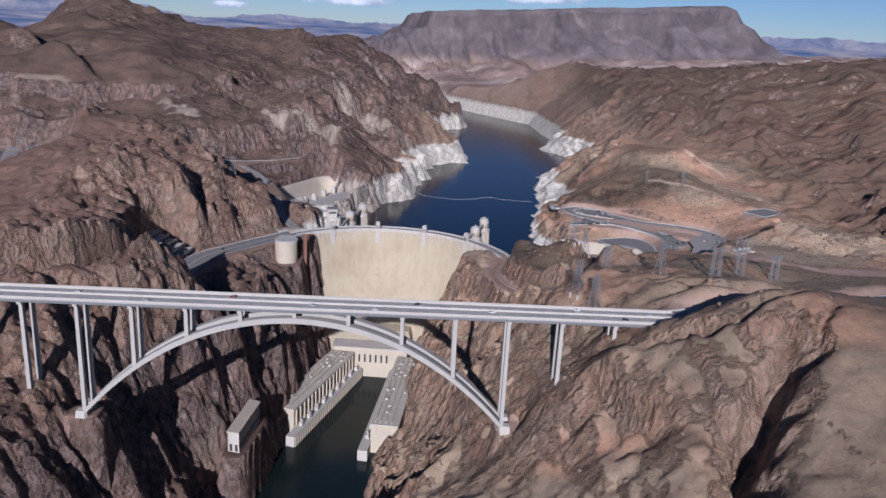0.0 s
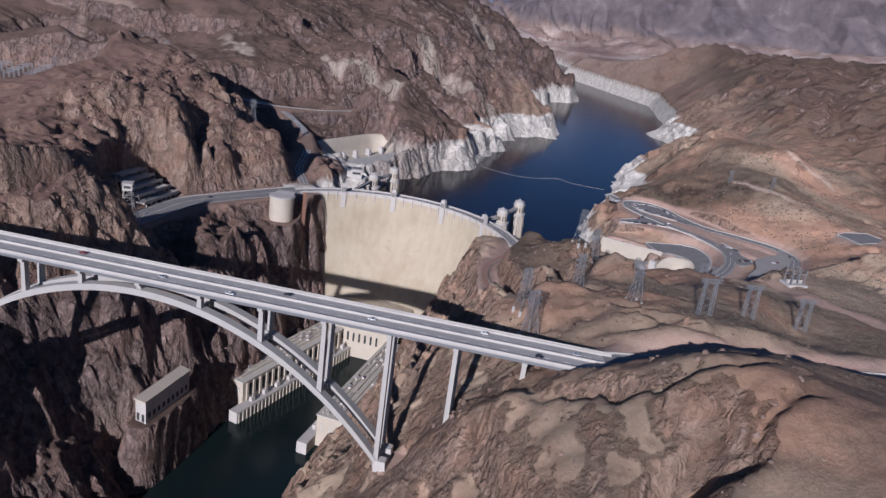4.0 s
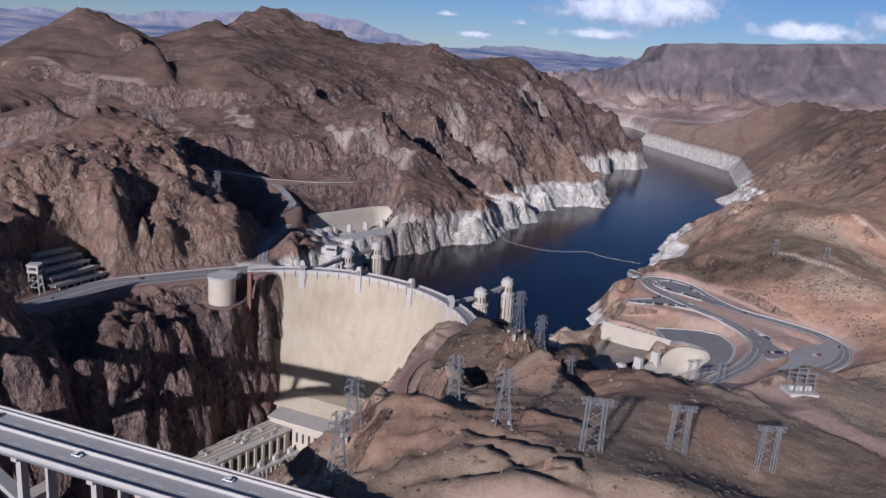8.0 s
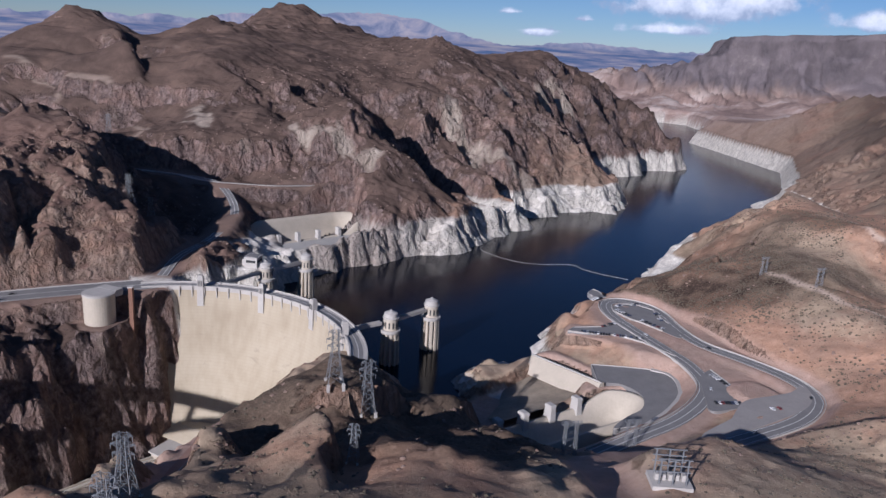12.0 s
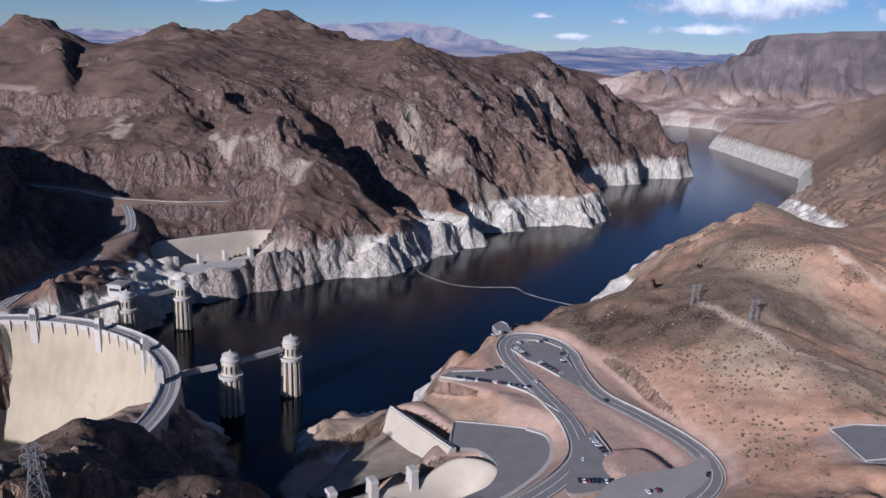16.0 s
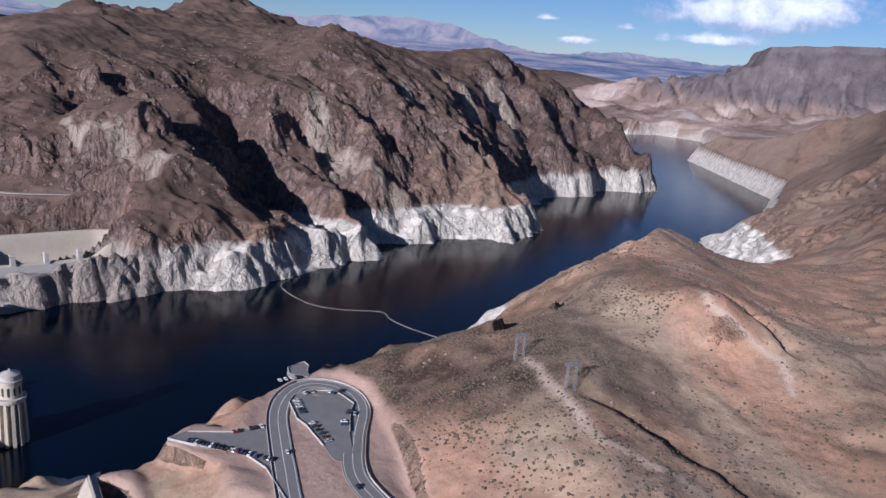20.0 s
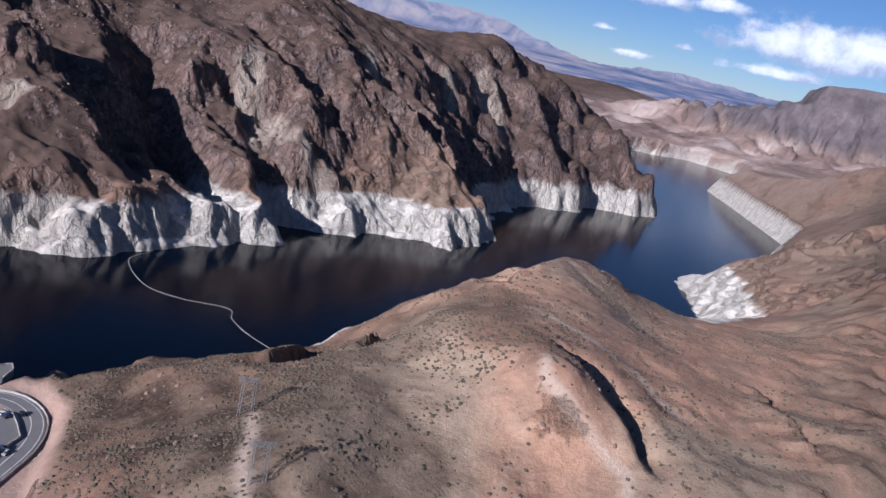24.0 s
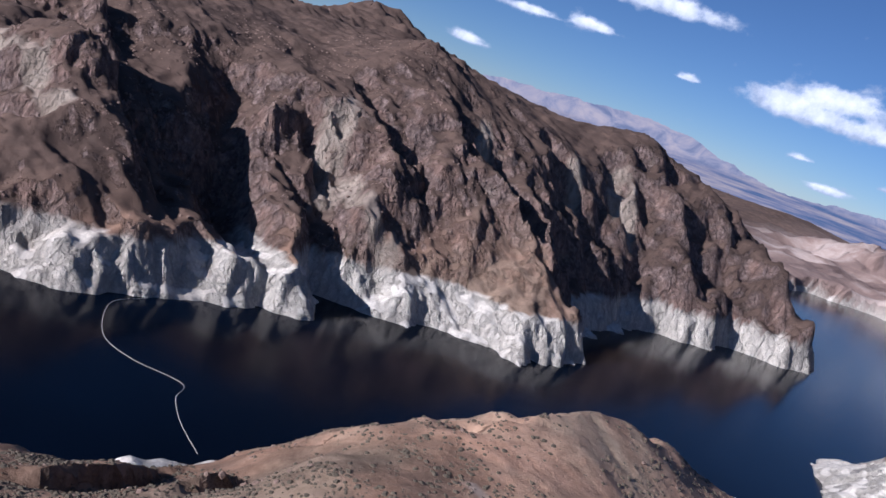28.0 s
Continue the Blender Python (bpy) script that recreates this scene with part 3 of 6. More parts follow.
def land(x, y):
    """Height of the ground and its kinds of surface."""
    wx = x + 9 * fbm(x, y, 60, 4, 11) + 2.2 * fbm(x, y, 11, 3, 21)
    wy = y + 9 * fbm(x, y, 60, 4, 12) + 2.2 * fbm(x, y, 11, 3, 22)
    nevada = smoothstep(40, -40, x - 0.10 * (y - 600))
    middle = np.interp(y, [1300, 1500, 1700, 2000, 2300, 2600], [215, 235, 255, 120, 40, -60])
    nevada = np.where(y > 1250, smoothstep(40, -40, x - middle), nevada)
    far = smoothstep(1700, 2600, np.hypot(x, y - 400))
    crag = ridged(wx, wy, 95, 5, 31, 0.52)
    knobs = ridged(wx * 1.2, wy, 30, 4, 41, 0.55)
    z = LAND(x + 3.5 * fbm(x, y, 40, 3, 51), y + 3.5 * fbm(x, y, 40, 3, 52))
    rough = 0.22 + 0.78 * np.maximum(nevada, 0.8 * smoothstep(190, 150, x) * smoothstep(620, 560, y))
    rough = np.maximum(rough, 0.8 * smoothstep(390, 470, x))
    rough = np.maximum(rough, 0.95 * smoothstep(325, 350, x) * smoothstep(560, 520, x) * smoothstep(500, 540, y) * smoothstep(690, 650, y))
    rough = np.maximum(rough, 0.8 * smoothstep(290, 240, x) * smoothstep(620, 560, y) * smoothstep(440, 480, y))
    rough = rough * (1 - 0.2 * nevada * smoothstep(105, 150, z) * smoothstep(800, 900, y))
    craggy = 0.25 + 0.75 * np.maximum(smoothstep(135, 100, z), smoothstep(160, 190, z)) * smoothstep(-0.15, 0.35, fbm(x, y, 110, 3, 49) + 0.2)
    z = z + (1 - far) * (rough * (5.6 * crag + 1.7 * knobs) + (0.25 + 0.5 * rough) * ridged(wx, wy * 1.3, 11, 3, 45) + rough * (3.2 * cells(wx, wy, 30, 47) * craggy + 1.7 * cells(wx, wy, 10, 48) * craggy - 1.6 * craggy)) + far * 26 * ridged(x, y, 240, 4, 46) + 3.0 * fbm(x, y, 130, 3, 61)
    # broken hills on the eastern side, and crags on the high tops
    hills = (1 - nevada) * (1 - far) * np.maximum(smoothstep(390, 500, x), smoothstep(1230, 1400, y) * smoothstep(330, 400, x))
    z = z + hills * (22 * ridged(x + 20 * fbm(x, y, 90, 3, 63), y, 170, 5, 64, 0.55) + 9 * cells(wx, wy, 42, 65))
    z = z + nevada * (1 - far) * smoothstep(165, 200, z) * (9 * ridged(wx, wy, 60, 4, 66, 0.55) + 5 * cells(wx, wy, 22, 67))
    for level, lift, soft, seed in ((74, 13, 9, 141), (122, 6, 6, 142)):
        at = level + 22 * fbm(x, y, 170, 3, seed)
        z = z + nevada * smoothstep(640, 720, y) * (1 - far) * lift * (2 * smoothstep(-soft, soft, z - at) - 1) * np.exp(-(((z - at) / 45) ** 2))
    z = z + 8.5 * nevada * smoothstep(800, 740, y) * smoothstep(-250, -200, x) * (cells(wx, wy, 24, 62) + 0.5 * cells(wx, wy, 9, 63) - 0.5)
    # gullies that run down to the lake
    across = (x + 0.35 * (y - 1000)) * 0.2
    along = y - 0.35 * x
    gully = ridged(along + 14 * fbm(x, y, 70, 3, 72), across, 62, 3, 71, 0.5)
    z = z + nevada * smoothstep(760, 900, y) * smoothstep(2000, 1700, y) * smoothstep(240, 20, np.abs(x + 40 - 0.12 * (y - 1000))) * (8 * gully + 3.5 * ridged(along + 6 * fbm(x, y, 40, 3, 74), across * 0.8, 27, 3, 73))
    for line, w in GULLIES:
        at = near(x, y, line, 3 * w + 10)
        px, py = x[at], y[at]
        gd, _, (gz,) = line_distance(px + 5 * fbm(px, py, 22, 3, 75), py + 5 * fbm(px, py, 22, 3, 76), line)
        z[at] -= gz * np.exp(-((gd / w) ** 2))
    for line, w in LEDGES:
        at = near(x, y, line, 3 * w + 10)
        px, py = x[at], y[at]
        gd, side, (gz,) = line_distance(px + 4 * fbm(px, py, 18, 3, 78), py + 4 * fbm(px, py, 18, 3, 79), line)
        z[at] += gz * np.where(side > 0, (0.45 - smoothstep(0, 0.3 * w, gd)) * np.exp(-((np.maximum(gd - 0.3 * w, 0) / w) ** 2)), 0.45 * np.exp(-((gd / w) ** 2)))
    # a broken scarp on the hill: the ground drops behind its edge
    gd, side, (gz,) = line_distance(x + 2 * fbm(x, y, 9, 3, 77), y, SCARP)
    z = z - gz * np.where(side > 0, np.exp(-((gd / 9) ** 2)), np.exp(-((gd / 1.6) ** 2)))
    # lake basin
    calm = 1 - 0.85 * smoothstep(1430, 1520, y) * (1 - nevada)
    sx, sy = x + calm * (wx - x + 6 * fbm(x, y, 28, 3, 85)), y + calm * (wy - y + 6 * fbm(x, y, 28, 3, 86))
    d, _, _ = line_distance(sx, sy, SHORE, True)
    wet = inside(sx, sy, SHORE)
    steep = (1.0 + np.maximum(nevada, 0.9 * smoothstep(1150, 1250, y))) * (0.95 + 0.5 * (0.12 + 0.88 * np.maximum(nevada, smoothstep(1200, 1100, y))) * fbm(x, y, 48, 2, 84))
    steep = steep * (1 - 0.6 * smoothstep(1180, 1215, y) * smoothstep(1430, 1390, y) * smoothstep(270, 290, x) * (1 - nevada))
    flute = 2.2 * ridged(along * 1.0, across * 0.4 + 0.02 * z, 13, 3, 81) + 3.6 * cells(wx, wy, 15, 82) + 2.2 * cells(wx, wy, 6, 83) - 2.6
    rise = np.where(d < 16, steep * d, steep * 16 + (0.75 + 0.25 * nevada) * (d - 16)) + flute * (0.15 + 0.85 * np.maximum(nevada, 0.3 * smoothstep(1300, 1200, y))) * smoothstep(0, 6, d)
    bank = np.where(wet, -0.9 * d - 0.3, rise)
    z = np.where(wet, bank, np.minimum(z, np.maximum(bank, -1)))
    # river canyon
    rd, side, (half,) = line_distance(x + 8 * fbm(x, y, 55, 4, 91) + 3.4 * ridged(x, y, 21, 4, 92) + 3.0 * cells(wx, wy, 26, 94), y + 8 * fbm(x, y, 55, 4, 93), RIVER_LINE)
    left = side < 0
    k = np.where(left, 1.55 + 1.7 * smoothstep(380, 500, y), 1.42 + 0.25 * smoothstep(300, 150, y) + 0.36 * smoothstep(490, 590, y))
    out = np.maximum(rd - half, 0)
    wall = RIVER_Z - 4 + k * out + (3.4 * ridged(x * 1.0 + y * 0.5, y, 26, 4, 95) + 9.0 * cells(wx, wy, 17, 96) + 4.0 * cells(wx, wy, 7, 97) - 4.5) * smoothstep(0, 12, out)
    wall = np.where(rd < half, RIVER_Z - 5, wall)
    gorge = (y < 705) & ~wet
    z = np.where(gorge, np.minimum(z, wall), z)
    # graded ground
    flat = np.zeros(x.shape)
    for (cx, cy, r1, r2, ang, gz) in PADS:
        c, s = math.cos(radians(ang)), math.sin(radians(ang))
        u, v = ((x - cx) * c + (y - cy) * s) / r1, ((y - cy) * c - (x - cx) * s) / r2
        q = (u**4 + v**4) ** 0.25
        f = smoothstep(1.35, 1.0, q)
        z = z * (1 - f) + gz * f
        flat = np.maximum(flat, (gz > 0) * smoothstep(1.3, 1.0, q))
    for line, w, soft in GRADED:
        at = near(x, y, line, w + soft)
        gd, _, (gz,) = line_distance(x[at], y[at], line)
        f = smoothstep(w + soft, w, gd)
        z[at] = z[at] * (1 - f) + (gz - 0.35) * f
        flat[at] = np.maximum(flat[at], smoothstep(w + soft, w + 3, gd))
    # the hill rises gently from the winding road
    gd, _, (gz,) = line_distance(x, y, ROAD_LOOKOUT)
    limit = gz + (0.46 + 0.7 * smoothstep(622, 580, y)) * np.maximum(gd - 8, 0) + 2.5 * fbm(x, y, 30, 3, 151) * smoothstep(10, 34, gd)
    over = np.maximum(z - limit, 0)
    z = np.where((gd < 150) & (z > limit), z + (2 * (1 - np.exp(-over / 2)) - over) * smoothstep(150, 55, gd), z)
    ld, _, _ = line_distance(x, y, LOT_BASIN, True)
    ld = np.where(inside(x, y, LOT_BASIN), 0, ld)
    z = np.where(ld < 14, np.minimum(z, 19.9 + 0.85 * ld), z)
    flat = flat * (1 - 0.7 * nevada)
    # table mountain and the ranges behind
    mx, my = x + 60 * fbm(x, y, 260, 4, 101), y + 60 * fbm(x, y, 260, 4, 102)
    off = np.hypot(np.maximum(np.abs(mx - 800) - 645, 0), np.maximum(np.abs(my - 3590) - 370, 0))
    rill = ridged(x + 0.5 * y, y * 0.25, 90, 3, 103)
    cap = 262 + 0.07 * (np.clip(x, 150, 1500) - 153)
    talus = np.clip(1 - off / (470 + 60 * rill), 0, 1)
    table = cap * (0.10 * smoothstep(0.90, 0.98, talus) + 0.90 * talus**1.3) + 5 * fbm(x, y, 200, 3, 104) + 10 * rill * talus * (1 - talus) * 4
    z = np.maximum(z, np.where(talus > 0, table, -1e3))
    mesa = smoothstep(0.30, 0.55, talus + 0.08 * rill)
    hill = np.exp(-(((x + 240) / 190) ** 2 + ((y - 3250) / 140) ** 2)) * 62
    z = z + hill * (1 + 0.3 * ridged(x, y, 130, 4, 107))
    ranges = smoothstep(3500, 4300, y) * smoothstep(700, -100, x) * (70 + 50 * ridged(x, y, 900, 3, 105, 0.42)) + smoothstep(1700, 2600, x) * (140 + 110 * ridged(x, y, 900, 3, 106, 0.42))
    z = np.where(far > 0, np.maximum(z, ranges * smoothstep(0.3, 0.9, far) - 40 * (1 - far)), z)
    away = d + 60 * (rd < 90) * (y < 690)
    band = np.where((x > 100) & (x < 400), BAND - 21 * smoothstep(868, 850, y), BAND) - 19 * smoothstep(2150, 2300, y)
    band = band - 6 * smoothstep(185, 200, x) * smoothstep(275, 260, x) * smoothstep(870, 890, y) * smoothstep(990, 960, y)
    ring = smoothstep(0.6, -1.2, z - band + 1.8 * fbm(x, y, 25, 3, 111)) * smoothstep(75, 50, d) * (y > 640) * ((x > -90) | (y > 760))
    ring = np.where((y < 700) & (x > 90) & (d > 22), 0, ring)
    ring = ring * (1 - 0.6 * nevada * np.maximum(smoothstep(892, 862, y + 8 * fbm(x, y, 20, 3, 112)), 0.45 * smoothstep(1010, 985, y + 8 * fbm(x, y, 20, 3, 113))) * smoothstep(770, 800, y))
    arizona = (1 - nevada) * (1 - 0.7 * smoothstep(390, 500, x + 20 * fbm(x, y, 60, 3, 135))) * (1 - 0.5 * smoothstep(1080, 1250, y))
    ruddy = np.maximum((1 - nevada) * (1 - 0.8 * smoothstep(370, 470, x + 20 * fbm(x, y, 60, 3, 135))), 0.75 * smoothstep(760, 690, y) * smoothstep(10, 40, z))
    bend = 6 * fbm(x, y, 25, 3, 136)
    khaki = np.zeros(x.shape)
    for line, w in (([(300, 880), (311, 852), (351, 805), (383, 781), (430, 762)], 26), ([(110, 345), (150, 350), (200, 362), (260, 380)], 22)):
        away, _, _ = line_distance(x + bend, y + bend, line)
        khaki = np.maximum(khaki, smoothstep(w, 0.35 * w, away))
    trail = np.zeros(x.shape)
    for line in ([(300, 792), (330, 757), (347, 742), (363, 741), (378, 740), (420, 735)], [(358, 856), (363, 848), (376, 846), (394, 844), (401, 827)], [(330, 905), (350, 900), (372, 905), (400, 890)]):
        away, _, _ = line_distance(x + 0.2 * bend, y + 0.2 * bend, line)
        trail = np.maximum(trail, smoothstep(2.6, 0.9, away))
    for line in ([(-500, 905), (-440, 895), (-400, 893), (-355, 905), (-320, 880), (-280, 860)], [(-400, 893), (-390, 850), (-350, 800), (-330, 740)], [(-280, 860), (-255, 850), (-240, 815)]):
        away, _, _ = line_distance(x + 0.4 * bend, y + 0.4 * bend, line)
        trail = np.maximum(trail, 0.45 * smoothstep(5, 1.5, away))
    wash, _, _ = line_distance(x + 0.5 * bend, y + 0.5 * bend, [(290, 802), (319, 771), (337, 764), (366, 761), (388, 758), (420, 760)])
    # dark scrubby hillside, with the scrub's own shadow painted into its colour
    varnish_shade = smoothstep(12, -12, x - 318 - 0.45 * (870 - y) + 34 * fbm(x, y, 34, 4, 131)) * smoothstep(725, 775, y) * smoothstep(1000, 930, y) * smoothstep(180, 210, x)
    varnish_shade = varnish_shade * (0.42 + 0.30 * smoothstep(-0.3, 0.35, fbm(x, y, 16, 4, 138)) + 0.42 * smoothstep(835, 785, y) * smoothstep(335, 300, x))
    streaks, _, _ = line_distance(x + 7 * fbm(x, y, 20, 3, 132), y + 7 * fbm(x, y, 20, 3, 133), [(312, 774), (328, 768), (339, 766), (353, 764)])
    hollow, _, _ = line_distance(x + 7 * fbm(x, y, 20, 3, 132), y + 7 * fbm(x, y, 20, 3, 133), [(304, 892), (306, 905), (324, 901), (328, 876), (348, 870)])
    varnish_shade = np.maximum(varnish_shade, 0.6 * np.maximum(smoothstep(13, 3, streaks), smoothstep(16, 5, hollow)))
    # ridge by the spillway: its deep shade is painted as darker ground
    varnish_shade = np.maximum(varnish_shade, 0.9 * smoothstep(235, 205, x + 12 * fbm(x, y, 40, 3, 134)) * smoothstep(95, 110, x) * smoothstep(620, 590, y) * smoothstep(450, 480, y))
    varnish_shade = np.maximum(varnish_shade, 0.8 * smoothstep(7, 2, wash))
    varnish_shade = np.maximum(varnish_shade, np.maximum(0.5 * smoothstep(480, 430, y) * smoothstep(100, 140, x), 0.5 * (1 - nevada) * smoothstep(390, 480, x + 30 * fbm(x, y, 80, 3, 137)) * (1 - far)))
    pale = np.zeros(x.shape)
    for px, py, r in ((-46, 1122, 24), (-24, 1106, 24), (-7, 1458, 30), (10, 1466, 28), (-6, 1378, 24), (-30, 1260, 20), (-82, 917, 9), (54, 1118, 18)):
        pale = np.maximum(pale, np.exp(-(((x - px) / r) ** 2 + ((y - py + 0.8 * (x - px)) / (0.55 * r)) ** 2)))
    for line, w in (([(-130, 906), (-105, 905), (-82, 916), (-50, 924)], 5), ([(-55, 1116), (-20, 1115), (10, 1112), (42, 1117)], 9), ([(-32, 1480), (0, 1462), (28, 1450)], 10), ([(-240, 905), (-222, 880), (-200, 868)], 9)):
        away, _, _ = line_distance(x + bend, y + bend, line)
        pale = np.maximum(pale, 0.85 * np.exp(-((away / w) ** 2)))
    pale = smoothstep(0.25, 0.75, pale + 0.35 * fbm(x, y, 14, 3, 121))
    badland = smoothstep(1700, 2500, y) * smoothstep(-900, -300, x) * (1 - mesa) * smoothstep(300, 200, z)
    return z, dict(ring=ring, arizona=arizona, flat=flat, mesa=mesa, badland=badland, pale=pale, varnish_shade=varnish_shade, khaki=khaki, trail=trail, ruddy=ruddy, rusty=smoothstep(580, 760, y + 0.3 * (x - 250)) * smoothstep(1300, 1100, y))


# level pads: centre x, y, half length, half width, turn, height
PADS = [(262, 704, 62, 29, -50, 27.3), (232, 745, 18, 11, -53, 27), (214, 709, 22, 10, 5, 26), (-66, 602, 12, 12, 0, 13), (-72, 839, 44, 15, 63, 6), (-40, 828, 38, 13, 63, 13), (-70, 430, 26, 8, 81, -49), (-150, 556, 24, 15, 80, 29), (285, 672, 18, 9, -45, 27.2), (302, 655, 17, 10, -45, 29.8), (-37, 714, 9, 10, 0, 24), (240, 657, 25, 21, 20, 19.8), (207, 669, 24, 7, -31, 18.5), (186, 640, 30, 16, 62, 4), (216, 606, 41, 13, 56, 1), (-345, 690, 60, 40, 20, 70), (-127, 335, 8, 7, 0, 19), (77, 325, 7, 7, 0, 19), (380, 686, 21, 13, 35, 48)]


def steps(a, b, fine_a, fine_b, fine, grow):
    """Grid lines: fine in the middle, wider and wider towards the ends."""
    mid = list(np.arange(fine_a, fine_b + fine / 2, fine))
    lo, s = [fine_a], fine
    while lo[-1] > a:
        s *= grow
        lo.append(lo[-1] - s)
    hi, s = [mid[-1]], fine
    while hi[-1] < b:
        s *= grow
        hi.append(hi[-1] + s)
    return np.array(lo[:0:-1] + mid + hi[1:])


def ground():
    xs, ys = steps(-4200, 4200, -235, 405, 1.85, 1.035), steps(-2500, 4700, 215, 1280, 1.85, 1.014)
    x, y = np.meshgrid(xs, ys)
    z, kinds = land(x, y)
    nx, ny = len(xs), len(ys)
    me = bpy.data.meshes.new("ground")
    me.vertices.add(nx * ny)
    me.vertices.foreach_set("co", np.stack([x, y, z], -1).ravel())
    i = (np.arange(ny - 1)[:, None] * nx + np.arange(nx - 1)).ravel()
    quads = np.stack([i, i + 1, i + nx + 1, i + nx], -1)
    me.loops.add(quads.size)
    me.loops.foreach_set("vertex_index", quads.ravel())
    me.polygons.add(len(quads))
    me.polygons.foreach_set("loop_start", np.arange(len(quads)) * 4)
    for key, v in kinds.items():
        me.attributes.new(key, "FLOAT", "POINT").data.foreach_set("value", np.asarray(v, np.float32).ravel())
    me.update(calc_edges=True)
    rise = np.hypot(np.diff(z, axis=1)[:-1] / np.diff(x, axis=1)[:-1], np.diff(z, axis=0)[:, :-1] / np.diff(y, axis=0)[:, :-1])
    me.polygons.foreach_set("use_smooth", (rise.ravel() < 1.6) | (y[:-1, :-1].ravel() > 1380))
    me.materials.append(ROCK)
    return tagged(new("ground", me), "rugged brown desert rock with a bleached band round the lake", "ground", kind="structure"), (xs, ys, z)


GROUND, (GX, GY, GZ) = ground()


def height(x, y):
    """Height of the ground mesh at a place."""
    i = min(max(int(np.searchsorted(GX, x)) - 1, 0), len(GX) - 2)
    j = min(max(int(np.searchsorted(GY, y)) - 1, 0), len(GY) - 2)
    u, v = (x - GX[i]) / (GX[i + 1] - GX[i]), (y - GY[j]) / (GY[j + 1] - GY[j])
    return float((GZ[j, i] * (1 - u) + GZ[j, i + 1] * u) * (1 - v) + (GZ[j + 1, i] * (1 - u) + GZ[j + 1, i + 1] * u) * v)

# ---------------------------------------------------------------- mesh helpers


def mesh_object(name, bm, mat, parent=None, label="", smooth=False):
    bmesh.ops.recalc_face_normals(bm, faces=bm.faces)
    me = bpy.data.meshes.new(name)
    bm.to_mesh(me)
    bm.free()
    if smooth:
        me.shade_smooth()
    me.materials.append(mat)
    ob = new(name, me)
    if parent:
        ob.parent = parent
    if label:
        ob["label"] = label
    return ob


def part(name, bm, mat, parent, label="", smooth=False):
    return mesh_object(name, bm, mat, parent, label, smooth)


def thing(name, label, category, at=(0, 0, 0), turn=0.0, group="", kind=""):
    ob = new(name)
    ob.matrix_world = pose(*at, 0, 0, turn)
    return tagged(ob, label, category, group, kind)


def box(bm, cx, cy, cz, sx, sy, sz, turn=0.0, taper=1.0):
    """A block by its middle and full sizes; taper narrows its top."""
    c, s = math.cos(turn), math.sin(turn)
    vs = []
    for dz, k in ((-0.5, 1.0), (0.5, taper)):
        for dx, dy in ((-0.5, -0.5), (0.5, -0.5), (0.5, 0.5), (-0.5, 0.5)):
            a, b = dx * sx * k, dy * sy * k
            vs.append(bm.verts.new((cx + a * c - b * s, cy + a * s + b * c, cz + dz * sz)))
    for f in ((3, 2, 1, 0), (4, 5, 6, 7), (0, 1, 5, 4), (1, 2, 6, 5), (2, 3, 7, 6), (3, 0, 4, 7)):
        bm.faces.new([vs[i] for i in f])
    return bm


def bar(bm, p, q, w, h=None):
    """A straight square bar from p to q."""
    p, q = Vector(p), Vector(q)
    ahead = (q - p).normalized()
    side = ahead.cross(Vector((0, 0, 1)))
    side = Vector((1, 0, 0)) if side.length < 1e-3 else side.normalized()
    up = side.cross(ahead)
    h = h or w
    vs = [bm.verts.new(e + side * a * w / 2 + up * b * h / 2) for e in (p, q) for a, b in ((-1, -1), (1, -1), (1, 1), (-1, 1))]
    for f in ((3, 2, 1, 0), (4, 5, 6, 7), (0, 1, 5, 4), (1, 2, 6, 5), (2, 3, 7, 6), (3, 0, 4, 7)):
        bm.faces.new([vs[i] for i in f])
    return bm


def drum(bm, cx, cy, z0, z1, r0, r1, seg=16, caps=True):
    rings = []
    for z, r in ((z0, r0), (z1, r1)):
        rings.append([bm.verts.new((cx + r * math.cos(2 * math.pi * i / seg), cy + r * math.sin(2 * math.pi * i / seg), z)) for i in range(seg)])
    for i in range(seg):
        bm.faces.new((rings[0][i], rings[0][(i + 1) % seg], rings[1][(i + 1) % seg], rings[1][i]))
    if caps:
        bm.faces.new(rings[0][::-1])
        bm.faces.new(rings[1])
    return bm


def loft(bm, sections, close=True, caps=True):
    """Skin through a row of equal closed outlines."""
    rows = [[bm.verts.new(p) for p in sec] for sec in sections]
    n = len(rows[0])
    for a, b in zip(rows, rows[1:]):
        for i in range(n if close else n - 1):
            bm.faces.new((a[i], a[(i + 1) % n], b[(i + 1) % n], b[i]))
    if caps:
        bm.faces.new(rows[0][::-1])
        bm.faces.new(rows[-1])
    return bm


def resample(pts, step):
    """Even points along a smooth line through pts."""
    pts = [np.array(p, float) for p in pts]
    ext = [2 * pts[0] - pts[1]] + pts + [2 * pts[-1] - pts[-2]]
    dense = []
    for i in range(1, len(ext) - 2):
        a, b, c, d = ext[i - 1:i + 3]
        for t in np.linspace(0, 1, 24, endpoint=False):
            dense.append(0.5 * (2 * b + (c - a) * t + (2 * a - 5 * b + 4 * c - d) * t**2 + (3 * b - a - 3 * c + d) * t**3))
    dense.append(pts[-1])
    dense = np.array(dense)
    run = np.concatenate([[0], np.cumsum(np.linalg.norm(np.diff(dense[:, :2], axis=0), axis=1))])
    at = np.linspace(0, run[-1], max(2, int(run[-1] / step) + 1))
    return np.stack([np.interp(at, run, dense[:, k]) for k in range(dense.shape[1])], 1)


